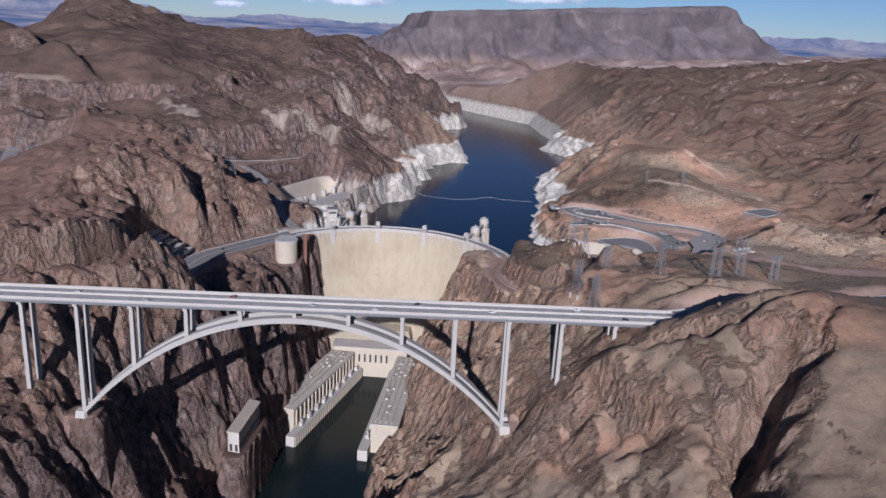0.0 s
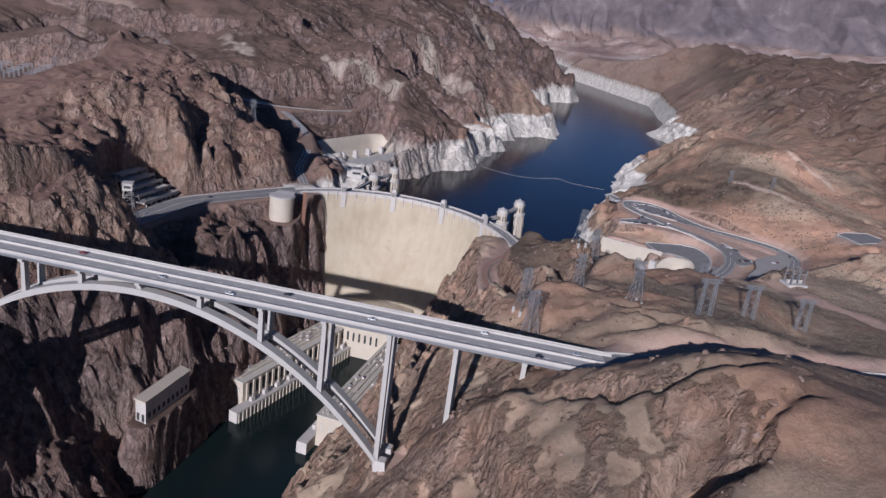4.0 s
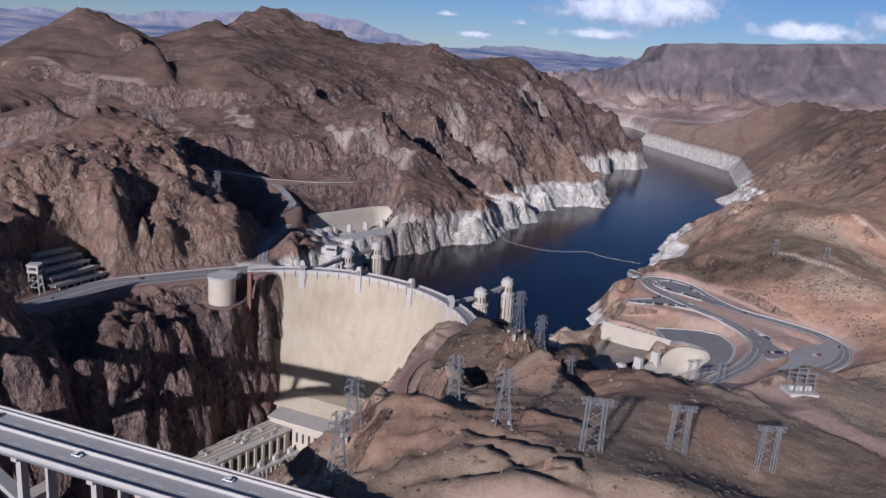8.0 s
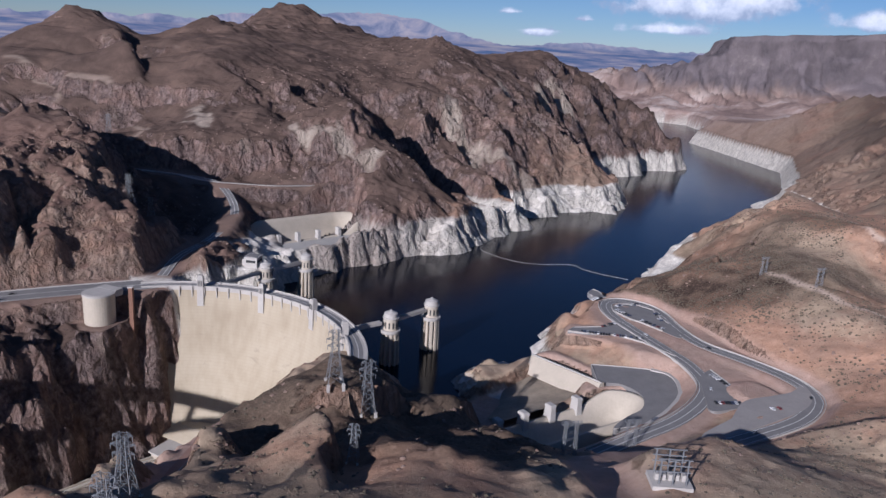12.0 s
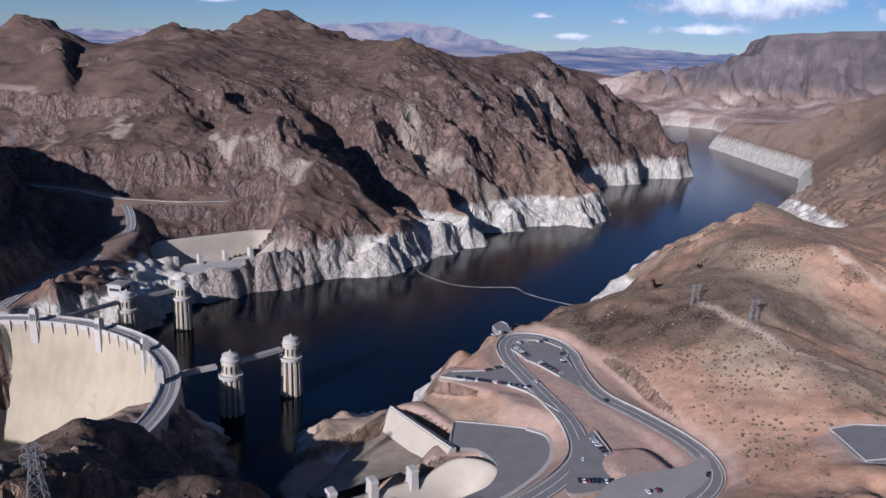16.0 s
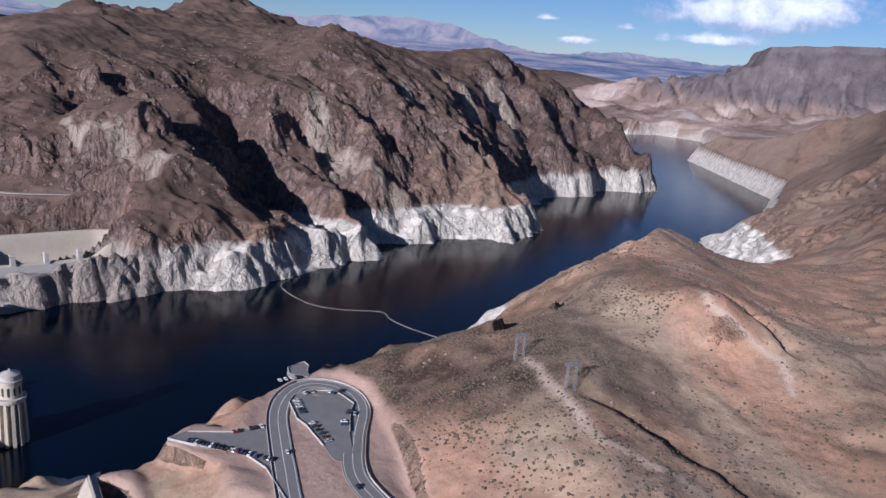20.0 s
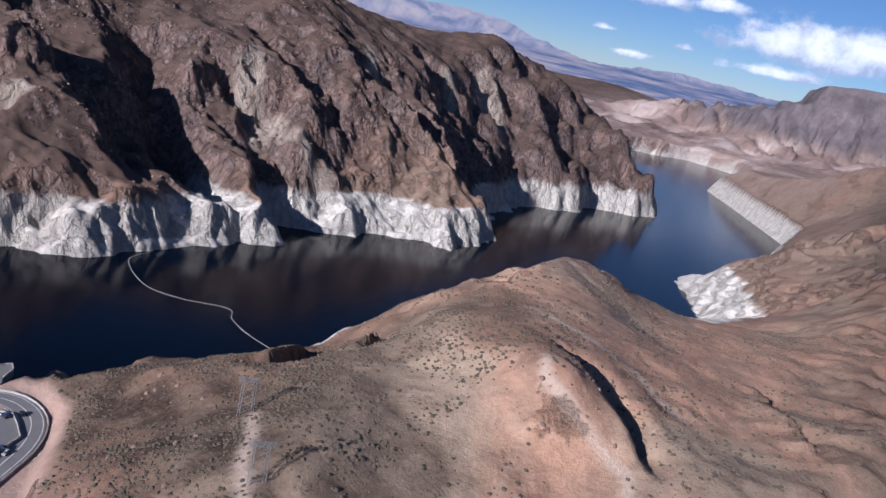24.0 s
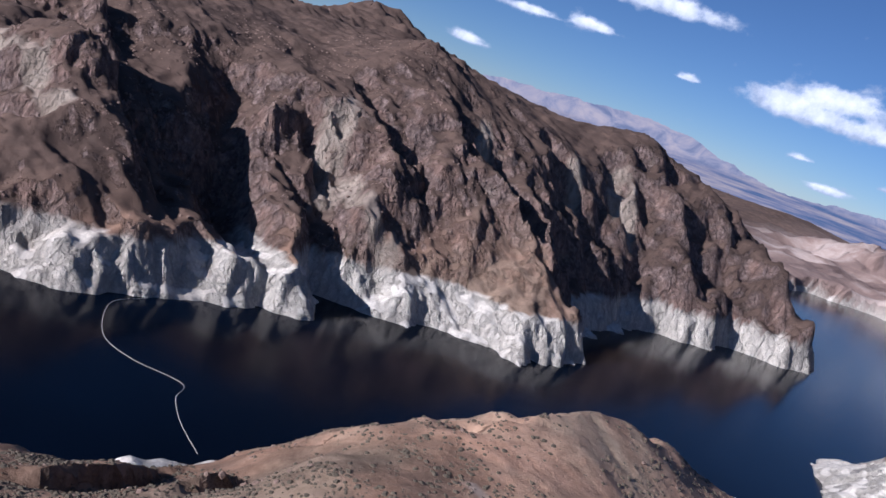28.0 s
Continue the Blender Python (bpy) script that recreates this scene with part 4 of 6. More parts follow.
def offsets(line):
    """Unit vectors to the left of a line in plan."""
    t = np.gradient(line[:, :2], axis=0)
    t /= np.linalg.norm(t, axis=1)[:, None] + 1e-9
    return np.stack([-t[:, 1], t[:, 0]], 1)


def ribbon(bm, line, a, b, z0, z1):
    """A band along a line, between the offsets a and b to its left, from z0 below to z1 above it."""
    nrm = offsets(line)
    secs = []
    for p, n in zip(line, nrm):
        secs.append([(p[0] + n[0] * o, p[1] + n[1] * o, p[2] + dz) for o, dz in ((a, z0), (b, z0), (b, z1), (a, z1))])
    return loft(bm, secs)


# ---------------------------------------------------------------- water
def sheet(name, x0, y0, x1, y1, z, mat, label, nx=8, ny=8):
    bm = bmesh.new()
    g = [[bm.verts.new((x0 + (x1 - x0) * i / nx, y0 + (y1 - y0) * j / ny, z)) for i in range(nx + 1)] for j in range(ny + 1)]
    for j in range(ny):
        for i in range(nx):
            bm.faces.new((g[j][i], g[j][i + 1], g[j + 1][i + 1], g[j + 1][i]))
    return tagged(mesh_object(name, bm, mat), label, "water", kind="structure")


bm = bmesh.new()
edge = [(10 + 107 * math.cos(radians(a)), 557 + 107 * math.sin(radians(a))) for a in np.linspace(12, 134, 40)]
edge = [(180, edge[0][1])] + edge + [(-3500, edge[-1][1])] + [(-3500, 4500), (900, 4500), (900, 1000), (180, 700)]
bm.faces.new([bm.verts.new((px, py, 0.0)) for px, py in edge])
lake = mesh_object("water_lake", bm, LAKE)
tagged(lake, "deep blue still water of the reservoir", "water", kind="structure")
sheet("water_river", -300, -900, 60, 640, RIVER_Z, RIVER, "dark green river water at the bottom of the canyon")

# ---------------------------------------------------------------- the dam
ARC = (10.0, 557.0)
R_DOWN, R_UP, A0, A1 = 102.5, 111.5, 13.0, 134.0


def polar(r, deg, z):
    return (ARC[0] + r * math.cos(radians(deg)), ARC[1] + r * math.sin(radians(deg)), z)


def face_offset(depth):
    return 0.06 * depth + 46 * (max(depth - 6, 0) / 120) ** 1.55


dam = thing("arch_dam", "huge cream concrete arch dam with a road along its crest", "dam")
bm = bmesh.new()
depths = [0, 3, 6, 12, 20, 30, 42, 55, 70, 85, 100, 115, 128]
secs = []
for i in range(61):
    a = A0 + (A1 - A0) * i / 60
    down = [polar(R_DOWN - face_offset(d), a, CREST - d) for d in depths]
    up = [polar(R_UP + 0.08 * d, a, CREST - d) for d in reversed(depths)]
    secs.append(down + up)
loft(bm, secs)
part("dam_body", bm, DAM_CONCRETE, dam, "cream concrete face with faint lift lines")



def arc_band(r0, r1, z0, z1, a0=A0, a1=A1, n=60):
    b = bmesh.new()
    loft(b, [[polar(r, a0 + (a1 - a0) * i / n, z) for r, z in ((r0, z0), (r1, z0), (r1, z1), (r0, z1))] for i in range(n + 1)])
    return b


part("crest_road", arc_band(R_DOWN + 2.0, R_UP - 2.0, CREST - 0.2, CREST + 0.06), ASPHALT, dam, "grey asphalt roadway")
part("sidewalk", arc_band(R_DOWN + 0.5, R_DOWN + 2.0, CREST - 0.2, CREST + 0.2), CONCRETE, dam)
part("sidewalk", arc_band(R_UP - 2.0, R_UP - 0.5, CREST - 0.2, CREST + 0.2), CONCRETE, dam)
part("parapet", arc_band(R_DOWN - 0.35, R_DOWN + 0.5, CREST - 1.8, CREST + 1.0), CONCRETE, dam)
part("parapet", arc_band(R_UP - 0.5, R_UP + 0.3, CREST - 1.8, CREST + 1.0), CONCRETE, dam)
part("centre_line", arc_band((R_DOWN + R_UP) / 2 - 0.12, (R_DOWN + R_UP) / 2 + 0.12, CREST + 0.06, CREST + 0.075), PAINT, dam, "pale painted line")
first = None
for k in range(27):
    a = A0 + 4 + (A1 - A0 - 8) * k / 26
    if first is None:
        b = bmesh.new()
        loft(b, [[(x, y, z) for x, y in ((0.6, -0.5), (-w, -0.35), (-w, 0.35), (0.6, 0.5))] for z, w in ((-7.5, -0.1), (-5.0, 0.55), (-1.0, 1.0), (0.6, 1.0))])
        first = part("bracket", b, CONCRETE, dam)
        ob = first
    else:
        ob = new("bracket", first.data)
        ob.parent = dam
    ob.matrix_local = pose(*polar(R_DOWN - 0.25, a, CREST), 0, 0, a)
for a, h in ((114, 8.5), (91, 7.5), (67, 7.5), (43, 8.5)):
    b = bmesh.new()
    x, y, _ = polar(R_DOWN + 0.2, a, 0)
    box(b, x, y, CREST - 5.5, 3.6, 4.0, 13, radians(a))
    box(b, x, y, CREST + h * 0.4, 3.4, 3.8, h * 0.8, radians(a), 0.96)
    box(b, x, y, CREST + h * 0.83, 2.8, 3.1, h * 0.25, radians(a), 0.9)
    tw = part("turret", b, CONCRETE, dam, "small square concrete tower on the crest")
    b = bmesh.new()
    for o in (-1.1, 0, 1.1):
        px, py, _ = polar(R_DOWN - 1.6, a, 0)
        box(b, px - o * math.sin(radians(a)), py + o * math.cos(radians(a)), CREST + h * 0.35, 0.15, 0.5, h * 0.45, radians(a))
    part("slit_window", b, DARK, tw)
# ---------------------------------------------------------------- the bridge
BL, BR = Vector((-232, 340, 0)), Vector((152, 321, 0))
DECK_Z = 79.0
AX = (BR - BL).normalized()
BN = Vector((-AX.y, AX.x, 0))
HALF = 8.4


def bridge_at(s, off, z):
    """A place on the bridge: metres from its west end, metres to its left, height."""
    p = BL + AX * s + BN * off
    return Vector((p.x, p.y, z))


SPAN = (BR - BL).length
S_FOOT0, S_FOOT1, FOOT_Z, CROWN_Z = 107.0, 305.0, 22.0, 72.5


def arch_z(s):
    u = (s - (S_FOOT0 + S_FOOT1) / 2) / ((S_FOOT1 - S_FOOT0) / 2)
    return CROWN_Z - (CROWN_Z - FOOT_Z) * (0.86 * u * u + 0.14 * u**4)


bridge = thing("arch_bridge", "long grey concrete and steel arch road bridge over the canyon", "bridge")
bm = bmesh.new()
n = 48
loft(bm, [[bridge_at(SPAN * i / n, o, z) for o, z in ((-HALF, DECK_Z - 0.6), (HALF, DECK_Z - 0.6), (HALF, DECK_Z), (-HALF, DECK_Z))] for i in range(n + 1)])
part("deck_slab", bm, DECK_TOP, bridge)
for o in (-6.2, -2.1, 2.1, 6.2):
    bm = bmesh.new()
    loft(bm, [[bridge_at(SPAN * i / n, o + a, z) for a, z in ((-0.9, DECK_Z - 2.4), (0.9, DECK_Z - 2.4), (1.2, DECK_Z - 0.6), (-1.2, DECK_Z - 0.6))] for i in range(n + 1)])
    part("girder", bm, STEEL, bridge, "grey steel box girder")
for o in (-4.6, 4.6):
    bm = bmesh.new()
    k = 40
    secs = []
    for i in range(k + 1):
        s = S_FOOT0 + (S_FOOT1 - S_FOOT0) * i / k
        z = arch_z(s)
        secs.append([bridge_at(s, o + a, z + b) for a, b in ((-1.9, -1.35), (1.9, -1.35), (1.9, 1.35), (-1.9, 1.35))])
    loft(bm, secs)
    part("arch_rib", bm, GREY_CONCRETE, bridge)
PIERS = [S_FOOT0 + (S_FOOT1 - S_FOOT0) * k / 8.0 for k in range(-4, 11)]
for s in PIERS:
    if not 3 < s < SPAN - 3:
        continue
    on_arch = S_FOOT0 + 3 < s < S_FOOT1 - 3
    p = bridge_at(s, 0, 0)
    for o in (-4.6, 4.6):
        q = bridge_at(s, o, 0)
        foot = arch_z(s) + 0.9 if on_arch else min(height(q.x, q.y) - 3, DECK_Z - 8)
        if DECK_Z - 2.4 - foot < 1.0:
            continue
        bm = bmesh.new()
        box(bm, q.x, q.y, (foot + DECK_Z - 3.6) / 2, 1.9, 2.6, DECK_Z - 3.6 - foot, math.atan2(AX.y, AX.x), 0.86)
        part("pier", bm, GREY_CONCRETE, bridge)
    bm = bmesh.new()
    box(bm, p.x, p.y, DECK_Z - 3.0, 2.0, 14.0, 1.2, math.atan2(AX.y, AX.x))
    part("cap_beam", bm, GREY_CONCRETE, bridge)

for o in (-HALF + 0.25, HALF - 0.25, -0.3):
    bm = bmesh.new()
    loft(bm, [[bridge_at(SPAN * i / n, o + a, z) for a, z in ((-0.22, DECK_Z), (0.22, DECK_Z), (0.16, DECK_Z + 0.95), (-0.16, DECK_Z + 0.95))] for i in range(n + 1)])
    part("parapet", bm, CONCRETE, bridge)
for o in (HALF - 1.6,):
    bm = bmesh.new()
    loft(bm, [[bridge_at(SPAN * i / n, o + a, z) for a, z in ((-0.15, DECK_Z), (0.15, DECK_Z), (0.12, DECK_Z + 0.8), (-0.12, DECK_Z + 0.8))] for i in range(n + 1)])
    part("walkway_barrier", bm, CONCRETE, bridge)
dash = None
for o in (-4.4, 3.2):
    for k in range(int(SPAN / 7.5)):
        a = bridge_at(k * 7.5 + 1.5, o, DECK_Z + 0.012)
        if dash is None:
            bm = bmesh.new()
            box(bm, 0, 0, 0, 3, 0.14, 0.02)
            dash = part("lane_dash", bm, PAINT, bridge)
            ob = dash
        else:
            ob = new("lane_dash", dash.data)
            ob.parent = bridge
        ob.matrix_local = pose(a.x, a.y, a.z, 0, 0, math.degrees(math.atan2(AX.y, AX.x)))
for k in range(1, 8):
    s = S_FOOT0 + (S_FOOT1 - S_FOOT0) * k / 8
    bm = bmesh.new()
    bar(bm, bridge_at(s, -4.6, arch_z(s)), bridge_at(s, 4.6, arch_z(s)), 2.0, 1.5)
    part("strut", bm, STEEL, bridge, "steel strut between the ribs")
for s in (S_FOOT0 - 2, S_FOOT1 + 2):
    for o in (-4.6, 4.6):
        p = bridge_at(s, o, FOOT_Z)
        bm = bmesh.new()
        box(bm, p.x, p.y, FOOT_Z - 3.5, 5.4, 5, 8, math.atan2(AX.y, AX.x), 0.75)
        part("footing", bm, CONCRETE, bridge)
for s in (1.5, SPAN - 1.5):
    p = bridge_at(s, 0, DECK_Z)
    bm = bmesh.new()
    box(bm, p.x, p.y, DECK_Z - 4.8, 4, 18, 8.4, math.atan2(AX.y, AX.x))
    part("abutment", bm, CONCRETE, bridge)

# ---------------------------------------------------------------- intake towers


def intake_tower(at):
    t = thing("intake_tower", "white fluted concrete intake tower standing in the lake", "tower", (at[0], at[1], 0), 0, "intake towers")
    b = bmesh.new()
    drum(b, 0, 0, -45, 21, 4.0, 3.9, 24)
    part("core", b, GREY_CONCRETE, t)
    fin = None
    for k in range(12):
        a = 30 * k
        if fin is None:
            b = bmesh.new()
            loft(b, [[(3.8, -w, z), (o, -w, z), (o, w, z), (3.8, w, z)] for z, o, w in ((-45, 6.6, 0.8), (-2, 6.1, 0.72), (16, 5.6, 0.62), (20, 5.3, 0.6))])
            fin = part("fin", b, CREAM, t)
            ob = fin
        else:
            ob = new("fin", fin.data)
            ob.parent = t
        ob.matrix_local = pose(0, 0, 0, 0, 0, a)
    b = bmesh.new()
    for z0, z1, r0, r1 in ((19.6, 20.6, 5.7, 6.0), (20.6, 21.6, 6.0, 6.0)):
        drum(b, 0, 0, z0, z1, r0, r1, 24)
    part("gallery", b, CONCRETE, t)
    b = bmesh.new()
    drum(b, 0, 0, 21.6, 28.6, 4.5, 4.3, 24)
    head = part("head", b, CREAM, t)
    win = None
    for k in range(12):
        if win is None:
            b = bmesh.new()
            box(b, 4.42, 0, 24.8, 0.25, 0.8, 3.6)
            win = part("tall_window", b, DARK, head)
            ob = win
        else:
            ob = new("tall_window", win.data)
            ob.parent = head
        ob.matrix_local = pose(0, 0, 0, 0, 0, 30 * k + 15)
    b = bmesh.new()
    drum(b, 0, 0, 28.6, 29.3, 4.8, 4.8, 24)
    drum(b, 0, 0, 29.3, 31.6, 4.1, 3.9, 24)
    drum(b, 0, 0, 31.6, 33.0, 4.0, 0.7, 24)
    drum(b, 0, 0, 33.0, 34.0, 0.5, 0.3, 8)
    part("roof", b, CONCRETE, t)
    return t


for p in ((97, 661), (109, 694), (-19, 703), (-8, 737)):
    intake_tower(p)


def footbridge(a, b, z):
    t = thing("footbridge", "narrow pale concrete footbridge to an intake tower", "footbridge", group="tower bridges")
    m = bmesh.new()
    bar(m, (*a, z), (*b, z), 2.6, 1.3)
    part("span", m, CONCRETE, t)
    d = (Vector(b) - Vector(a)).normalized()
    for s in (-1.2, 1.2):
        m = bmesh.new()
        bar(m, (a[0] - d.y * s, a[1] + d.x * s, z + 1.1), (b[0] - d.y * s, b[1] + d.x * s, z + 1.1), 0.15, 0.9)
        part("railing", m, CONCRETE, t)


footbridge((84, 638), (93.5, 655), CREST - 0.8)
footbridge((99, 666), (107, 689), CREST - 0.8)
footbridge((-26, 661), (-20.5, 698), CREST - 0.8)
footbridge((-17, 708), (-10, 732), CREST - 0.8)

# ---------------------------------------------------------------- power plant


def wing(front, turn, length, inner):
    """A long power house beside the river; inner is the side on which the water lies."""
    t = thing("power_house", "long cream concrete power house beside the river", "power house", (front[0], front[1], 0), turn, "power houses")
    z0, z1, w = RIVER_Z - 4, -64.0, 19.0
    b = bmesh.new()
    box(b, 0, length / 2, (z0 + z1) / 2, w, length, z1 - z0)
    part("wall", b, CREAM, t, "cream concrete walls")
    b = bmesh.new()
    box(b, 0, length / 2, z1 + 0.2, w + 1.0, length + 1.0, 0.9)
    roof = part("roof", b, ROOF, t, "pale flat roof littered with gear")
    rng = random.Random(5)
    for k in range(26):
        b = bmesh.new()
        box(b, rng.uniform(-7, 7), rng.uniform(4, length - 6), z1 + 1.2, rng.uniform(0.8, 2.4), rng.uniform(0.8, 5), rng.uniform(0.7, 1.8), rng.uniform(-0.3, 0.3))
        part("roof_gear", b, CONCRETE, roof)
    for x in (-7.2, -3.6, 0.4, 4.4):
        b = bmesh.new()
        box(b, x, length / 2, z1 + 1.2, 0.7, length - 6, 1.1)
        part("roof_curb", b, CREAM, roof)
    pil = slot = trans = None
    count = 17
    for k in range(count):
        y = 4 + (length - 8) * k / (count - 1)
        x = inner * (w / 2 + 0.35)
        if pil is None:
            b = bmesh.new()
            box(b, 0, 0, (z1 - 78) / 2 - 0.5, 1.1, 1.9, z1 + 77)
            pil = part("pilaster", b, CREAM, t)
            ob = pil
        else:
            ob = new("pilaster", pil.data)
            ob.parent = t
        ob.matrix_local = pose(x, y, 0)
        if k < count - 1:
            if slot is None:
                b = bmesh.new()
                box(b, 0, 0, -71, 0.3, 2.6, 8.5)
                slot = part("tall_window", b, DARK, t)
                ob = slot
            else:
                ob = new("tall_window", slot.data)
                ob.parent = t
            ob.matrix_local = pose(inner * (w / 2 + 0.1), y + (length - 8) / (count - 1) / 2, 0)
        if k % 2 == 0:
            if trans is None:
                b = bmesh.new()
                box(b, 0, 0, -76.4, 2.6, 3.4, 3.2, 0, 0.9)
                drum(b, 0.4, 0, -75, -72.8, 0.5, 0.4, 8)
                drum(b, -0.4, 1, -75, -73.2, 0.4, 0.3, 8)
                trans = part("transformer", b, CONCRETE, t, "pale transformer on the terrace")
                ob = trans
            else:
                ob = new("transformer", trans.data)
                ob.parent = t
            ob.matrix_local = pose(inner * (w / 2 + 3.4), y + 1.5, 0)
    b = bmesh.new()
    box(b, inner * (w / 2 + 3.4), length / 2 - 4, -82, 6.8, length + 16, 8)
    part("terrace", b, CONCRETE, t)
    post = None
    for k in range(34):
        if post is None:
            b = bmesh.new()
            box(b, 0, 0, -82.5, 0.6, 1.0, 7)
            post = part("quay_rib", b, CREAM, t)
            ob = post
        else:
            ob = new("quay_rib", post.data)
            ob.parent = t
        ob.matrix_local = pose(inner * (w / 2 + 7.0), -10 + (length + 10) * k / 33, 0)
    b = bmesh.new()
    for k in range(3):
        box(b, -6 + 6 * k, -0.1, -72, 2.2, 0.3, 6)
    part("end_window", b, ROOF, t)
    return t


wing((-56, 494), -21, 108, 1)
wing((18, 470), -10, 114, -1)
t = thing("power_plant_centre", "cream concrete centre block joining the power houses at the dam's foot", "power house")
b = bmesh.new()
loft(b, [[(-26, 596, z), (36, 588, z), (42, 632, z), (-24, 638, z)] for z in (RIVER_Z - 4, -60)])
part("wall", b, CREAM, t)
b = bmesh.new()
loft(b, [[(-27, 594.5, z), (37, 586.5, z), (42, 632, z), (-24, 638, z)] for z in (-60, -59)])
part("roof", b, CONCRETE, t)
b = bmesh.new()
loft(b, [[(-34, 612, -59), (40, 604, -59), (44, 640, -59), (-28, 646, -59)], [(-28, 622, -53), (38, 614, -53), (42, 640, -53), (-26, 646, -53)]])
part("upper_block", b, DAM_CONCRETE, t)
for k in range(7):
    b = bmesh.new()
    f = 0.28 + 0.075 * k
    box(b, -26 + 62 * f, 596 - 8 * f - 0.1, -69, 1.5, 0.4, 7, -0.13)
    part("tall_window", b, DARK, t)

t = thing("valve_house", "tall pale concrete outlet house on the dark canyon wall", "building")
b = bmesh.new()
loft(b, [[(-77, 411, z), (-70, 409, z), (-64, 448, z), (-71, 451, z)] for z in (-82, -36)])
part("wall", b, CONCRETE, t)
b = bmesh.new()
loft(b, [[(-77.6, 410.4, z), (-69.8, 408.2, z), (-63.3, 448.5, z), (-71, 451.8, z)] for z in (-36, -35)])
part("roof", b, CREAM, t)

pane = None
for row in range(3):
    for k in range(9):
        f = (k + 0.7) / 9.4
        if pane is None:
            b = bmesh.new()
            box(b, 0, 0, 0, 0.3, 2.0, 3.2)
            pane = part("window", b, DARK, t)
            ob = pane
        else:
            ob = new("window", pane.data)
            ob.parent = t
        ob.matrix_local = pose(-70 + 6 * f, 409 + 39 * f, -45 - 10 * row, 0, 0, -8.7)
for k in range(2):
    b = bmesh.new()
    box(b, -75.2 + 3.4 * k, 410.3 - k, -46, 1.6, 0.3, 4.5, -0.28)
    part("window", b, DARK, t)

# ---------------------------------------------------------------- Nevada abutment
t = thing("round_building", "cream cylindrical concrete building on the canyon rim", "building", (-66, 602, 0))
b = bmesh.new()
drum(b, 0, 0, 2, 30.5, 8.6, 9.0, 40)
part("wall", b, CREAM, t)
b = bmesh.new()
drum(b, 0, 0, 30.5, 31.6, 9.4, 9.4, 40)
drum(b, 0, 0, 31.6, 31.9, 8.2, 8.2, 40)
part("roof", b, CONCRETE, t)
b = bmesh.new()
box(b, 0, 8.8, 30, 14, 6, 4)
part("entrance_block", b, CONCRETE, t)
t = thing("rust_pier", "tall rust-brown rectangular pier beside the round building", "pier", (-52, 613, 0))
b = bmesh.new()
box(b, 0, 0, 20, 2.4, 2.8, 28, 0.4)
part("shaft", b, plain("rusty_cladding", (0.20, 0.10, 0.065), 0.8), t)
b = bmesh.new()
box(b, 0, 0, 34.3, 3.0, 3.4, 0.8, 0.4)
part("cap", b, CONCRETE, t)

t = thing("visitor_building", "low grey building with a flat dark roof above the dam", "building", (-37, 714, 0), 12)
b = bmesh.new()
box(b, 0, 0, 27, 9, 10, 8)
box(b, -6, 3, 25.5, 5, 7, 6)
part("wall", b, CONCRETE, t)
b = bmesh.new()
box(b, 0, 0, 31.4, 10, 11, 0.8)
roof = part("roof", b, CONCRETE, t)
b = bmesh.new()
box(b, 0, 0, 31.95, 7.4, 8.2, 0.3)
part("roof_panel", b, ASPHALT, roof)
b = bmesh.new()
box(b, 4.55, 0, 28.6, 0.3, 8, 1.8)
box(b, 0, -5.05, 28.6, 7, 0.3, 1.8)
part("window_band", b, DARK, t)

t = thing("parking_garage", "stepped concrete parking terraces cut into the rock", "garage", (-140, 556, 0), 80)
for k in range(5):
    b = bmesh.new()
    box(b, 0, 6.0 * k, 30 + 3.4 * k, 38 - 3 * k, 7.5, 0.9)
    part("slab", b, CONCRETE, t)
    b = bmesh.new()
    box(b, 0, 6.0 * k - 3.6, 31 + 3.4 * k, 38 - 3 * k, 0.35, 1.1)
    part("parapet", b, CREAM, t)
    for j in range(7):
        b = bmesh.new()
        box(b, -16 + 5.2 * j, 6.0 * k - 3, 28.4 + 3.4 * k, 0.6, 0.6, 2.6)
        part("column", b, CONCRETE, t)
    b = bmesh.new()
    box(b, 0, 6.0 * k + 2, 27 + 3.4 * k, 36 - 3 * k, 0.4, 6)
    part("back_wall", b, GREY_CONCRETE, t)

t = thing("lift_tower", "white steel frame lift tower beside the parking terraces", "tower", (-147, 529, height(-147, 529)), 20)
for sx in (-1, 1):
    for sy in (-1, 1):
        b = bmesh.new()
        bar(b, (sx * 3.4, sy * 3.4, -2), (sx * 2.4, sy * 2.4, 12), 0.55)
        part("leg", b, CONCRETE, t)
for z in (3, 7):
    for k in range(4):
        p, q = ((-1, -1), (1, -1), (1, 1), (-1, 1))[k], ((1, -1), (1, 1), (-1, 1), (-1, -1))[k]
        w0, w1 = 3.4 - z * 0.083, 3.4 - (z + 4) * 0.083
        b = bmesh.new()
        bar(b, (p[0] * w0, p[1] * w0, z), (q[0] * w0, q[1] * w0, z), 0.3)
        bar(b, (p[0] * w0, p[1] * w0, z), (q[0] * w1, q[1] * w1, z + 4), 0.25)
        part("brace", b, CONCRETE, t)
b = bmesh.new()
box(b, 0, 0, 14, 6.4, 6.4, 4.4, 0, 0.94)
box(b, 0, 0, 16.5, 7.2, 7.2, 0.6)
cab = part("cab", b, CONCRETE, t)
for k in range(4):
    b = bmesh.new()
    box(b, 0, 0, 0, 4.2, 0.2, 1.6)
    ob = part("window_band", b, DARK, cab)
    ob.matrix_local = pose(3.16 * math.cos(k * math.pi / 2), 3.16 * math.sin(k * math.pi / 2), 14.3, 0, 0, 90 * k + 90)

# ---------------------------------------------------------------- spillways


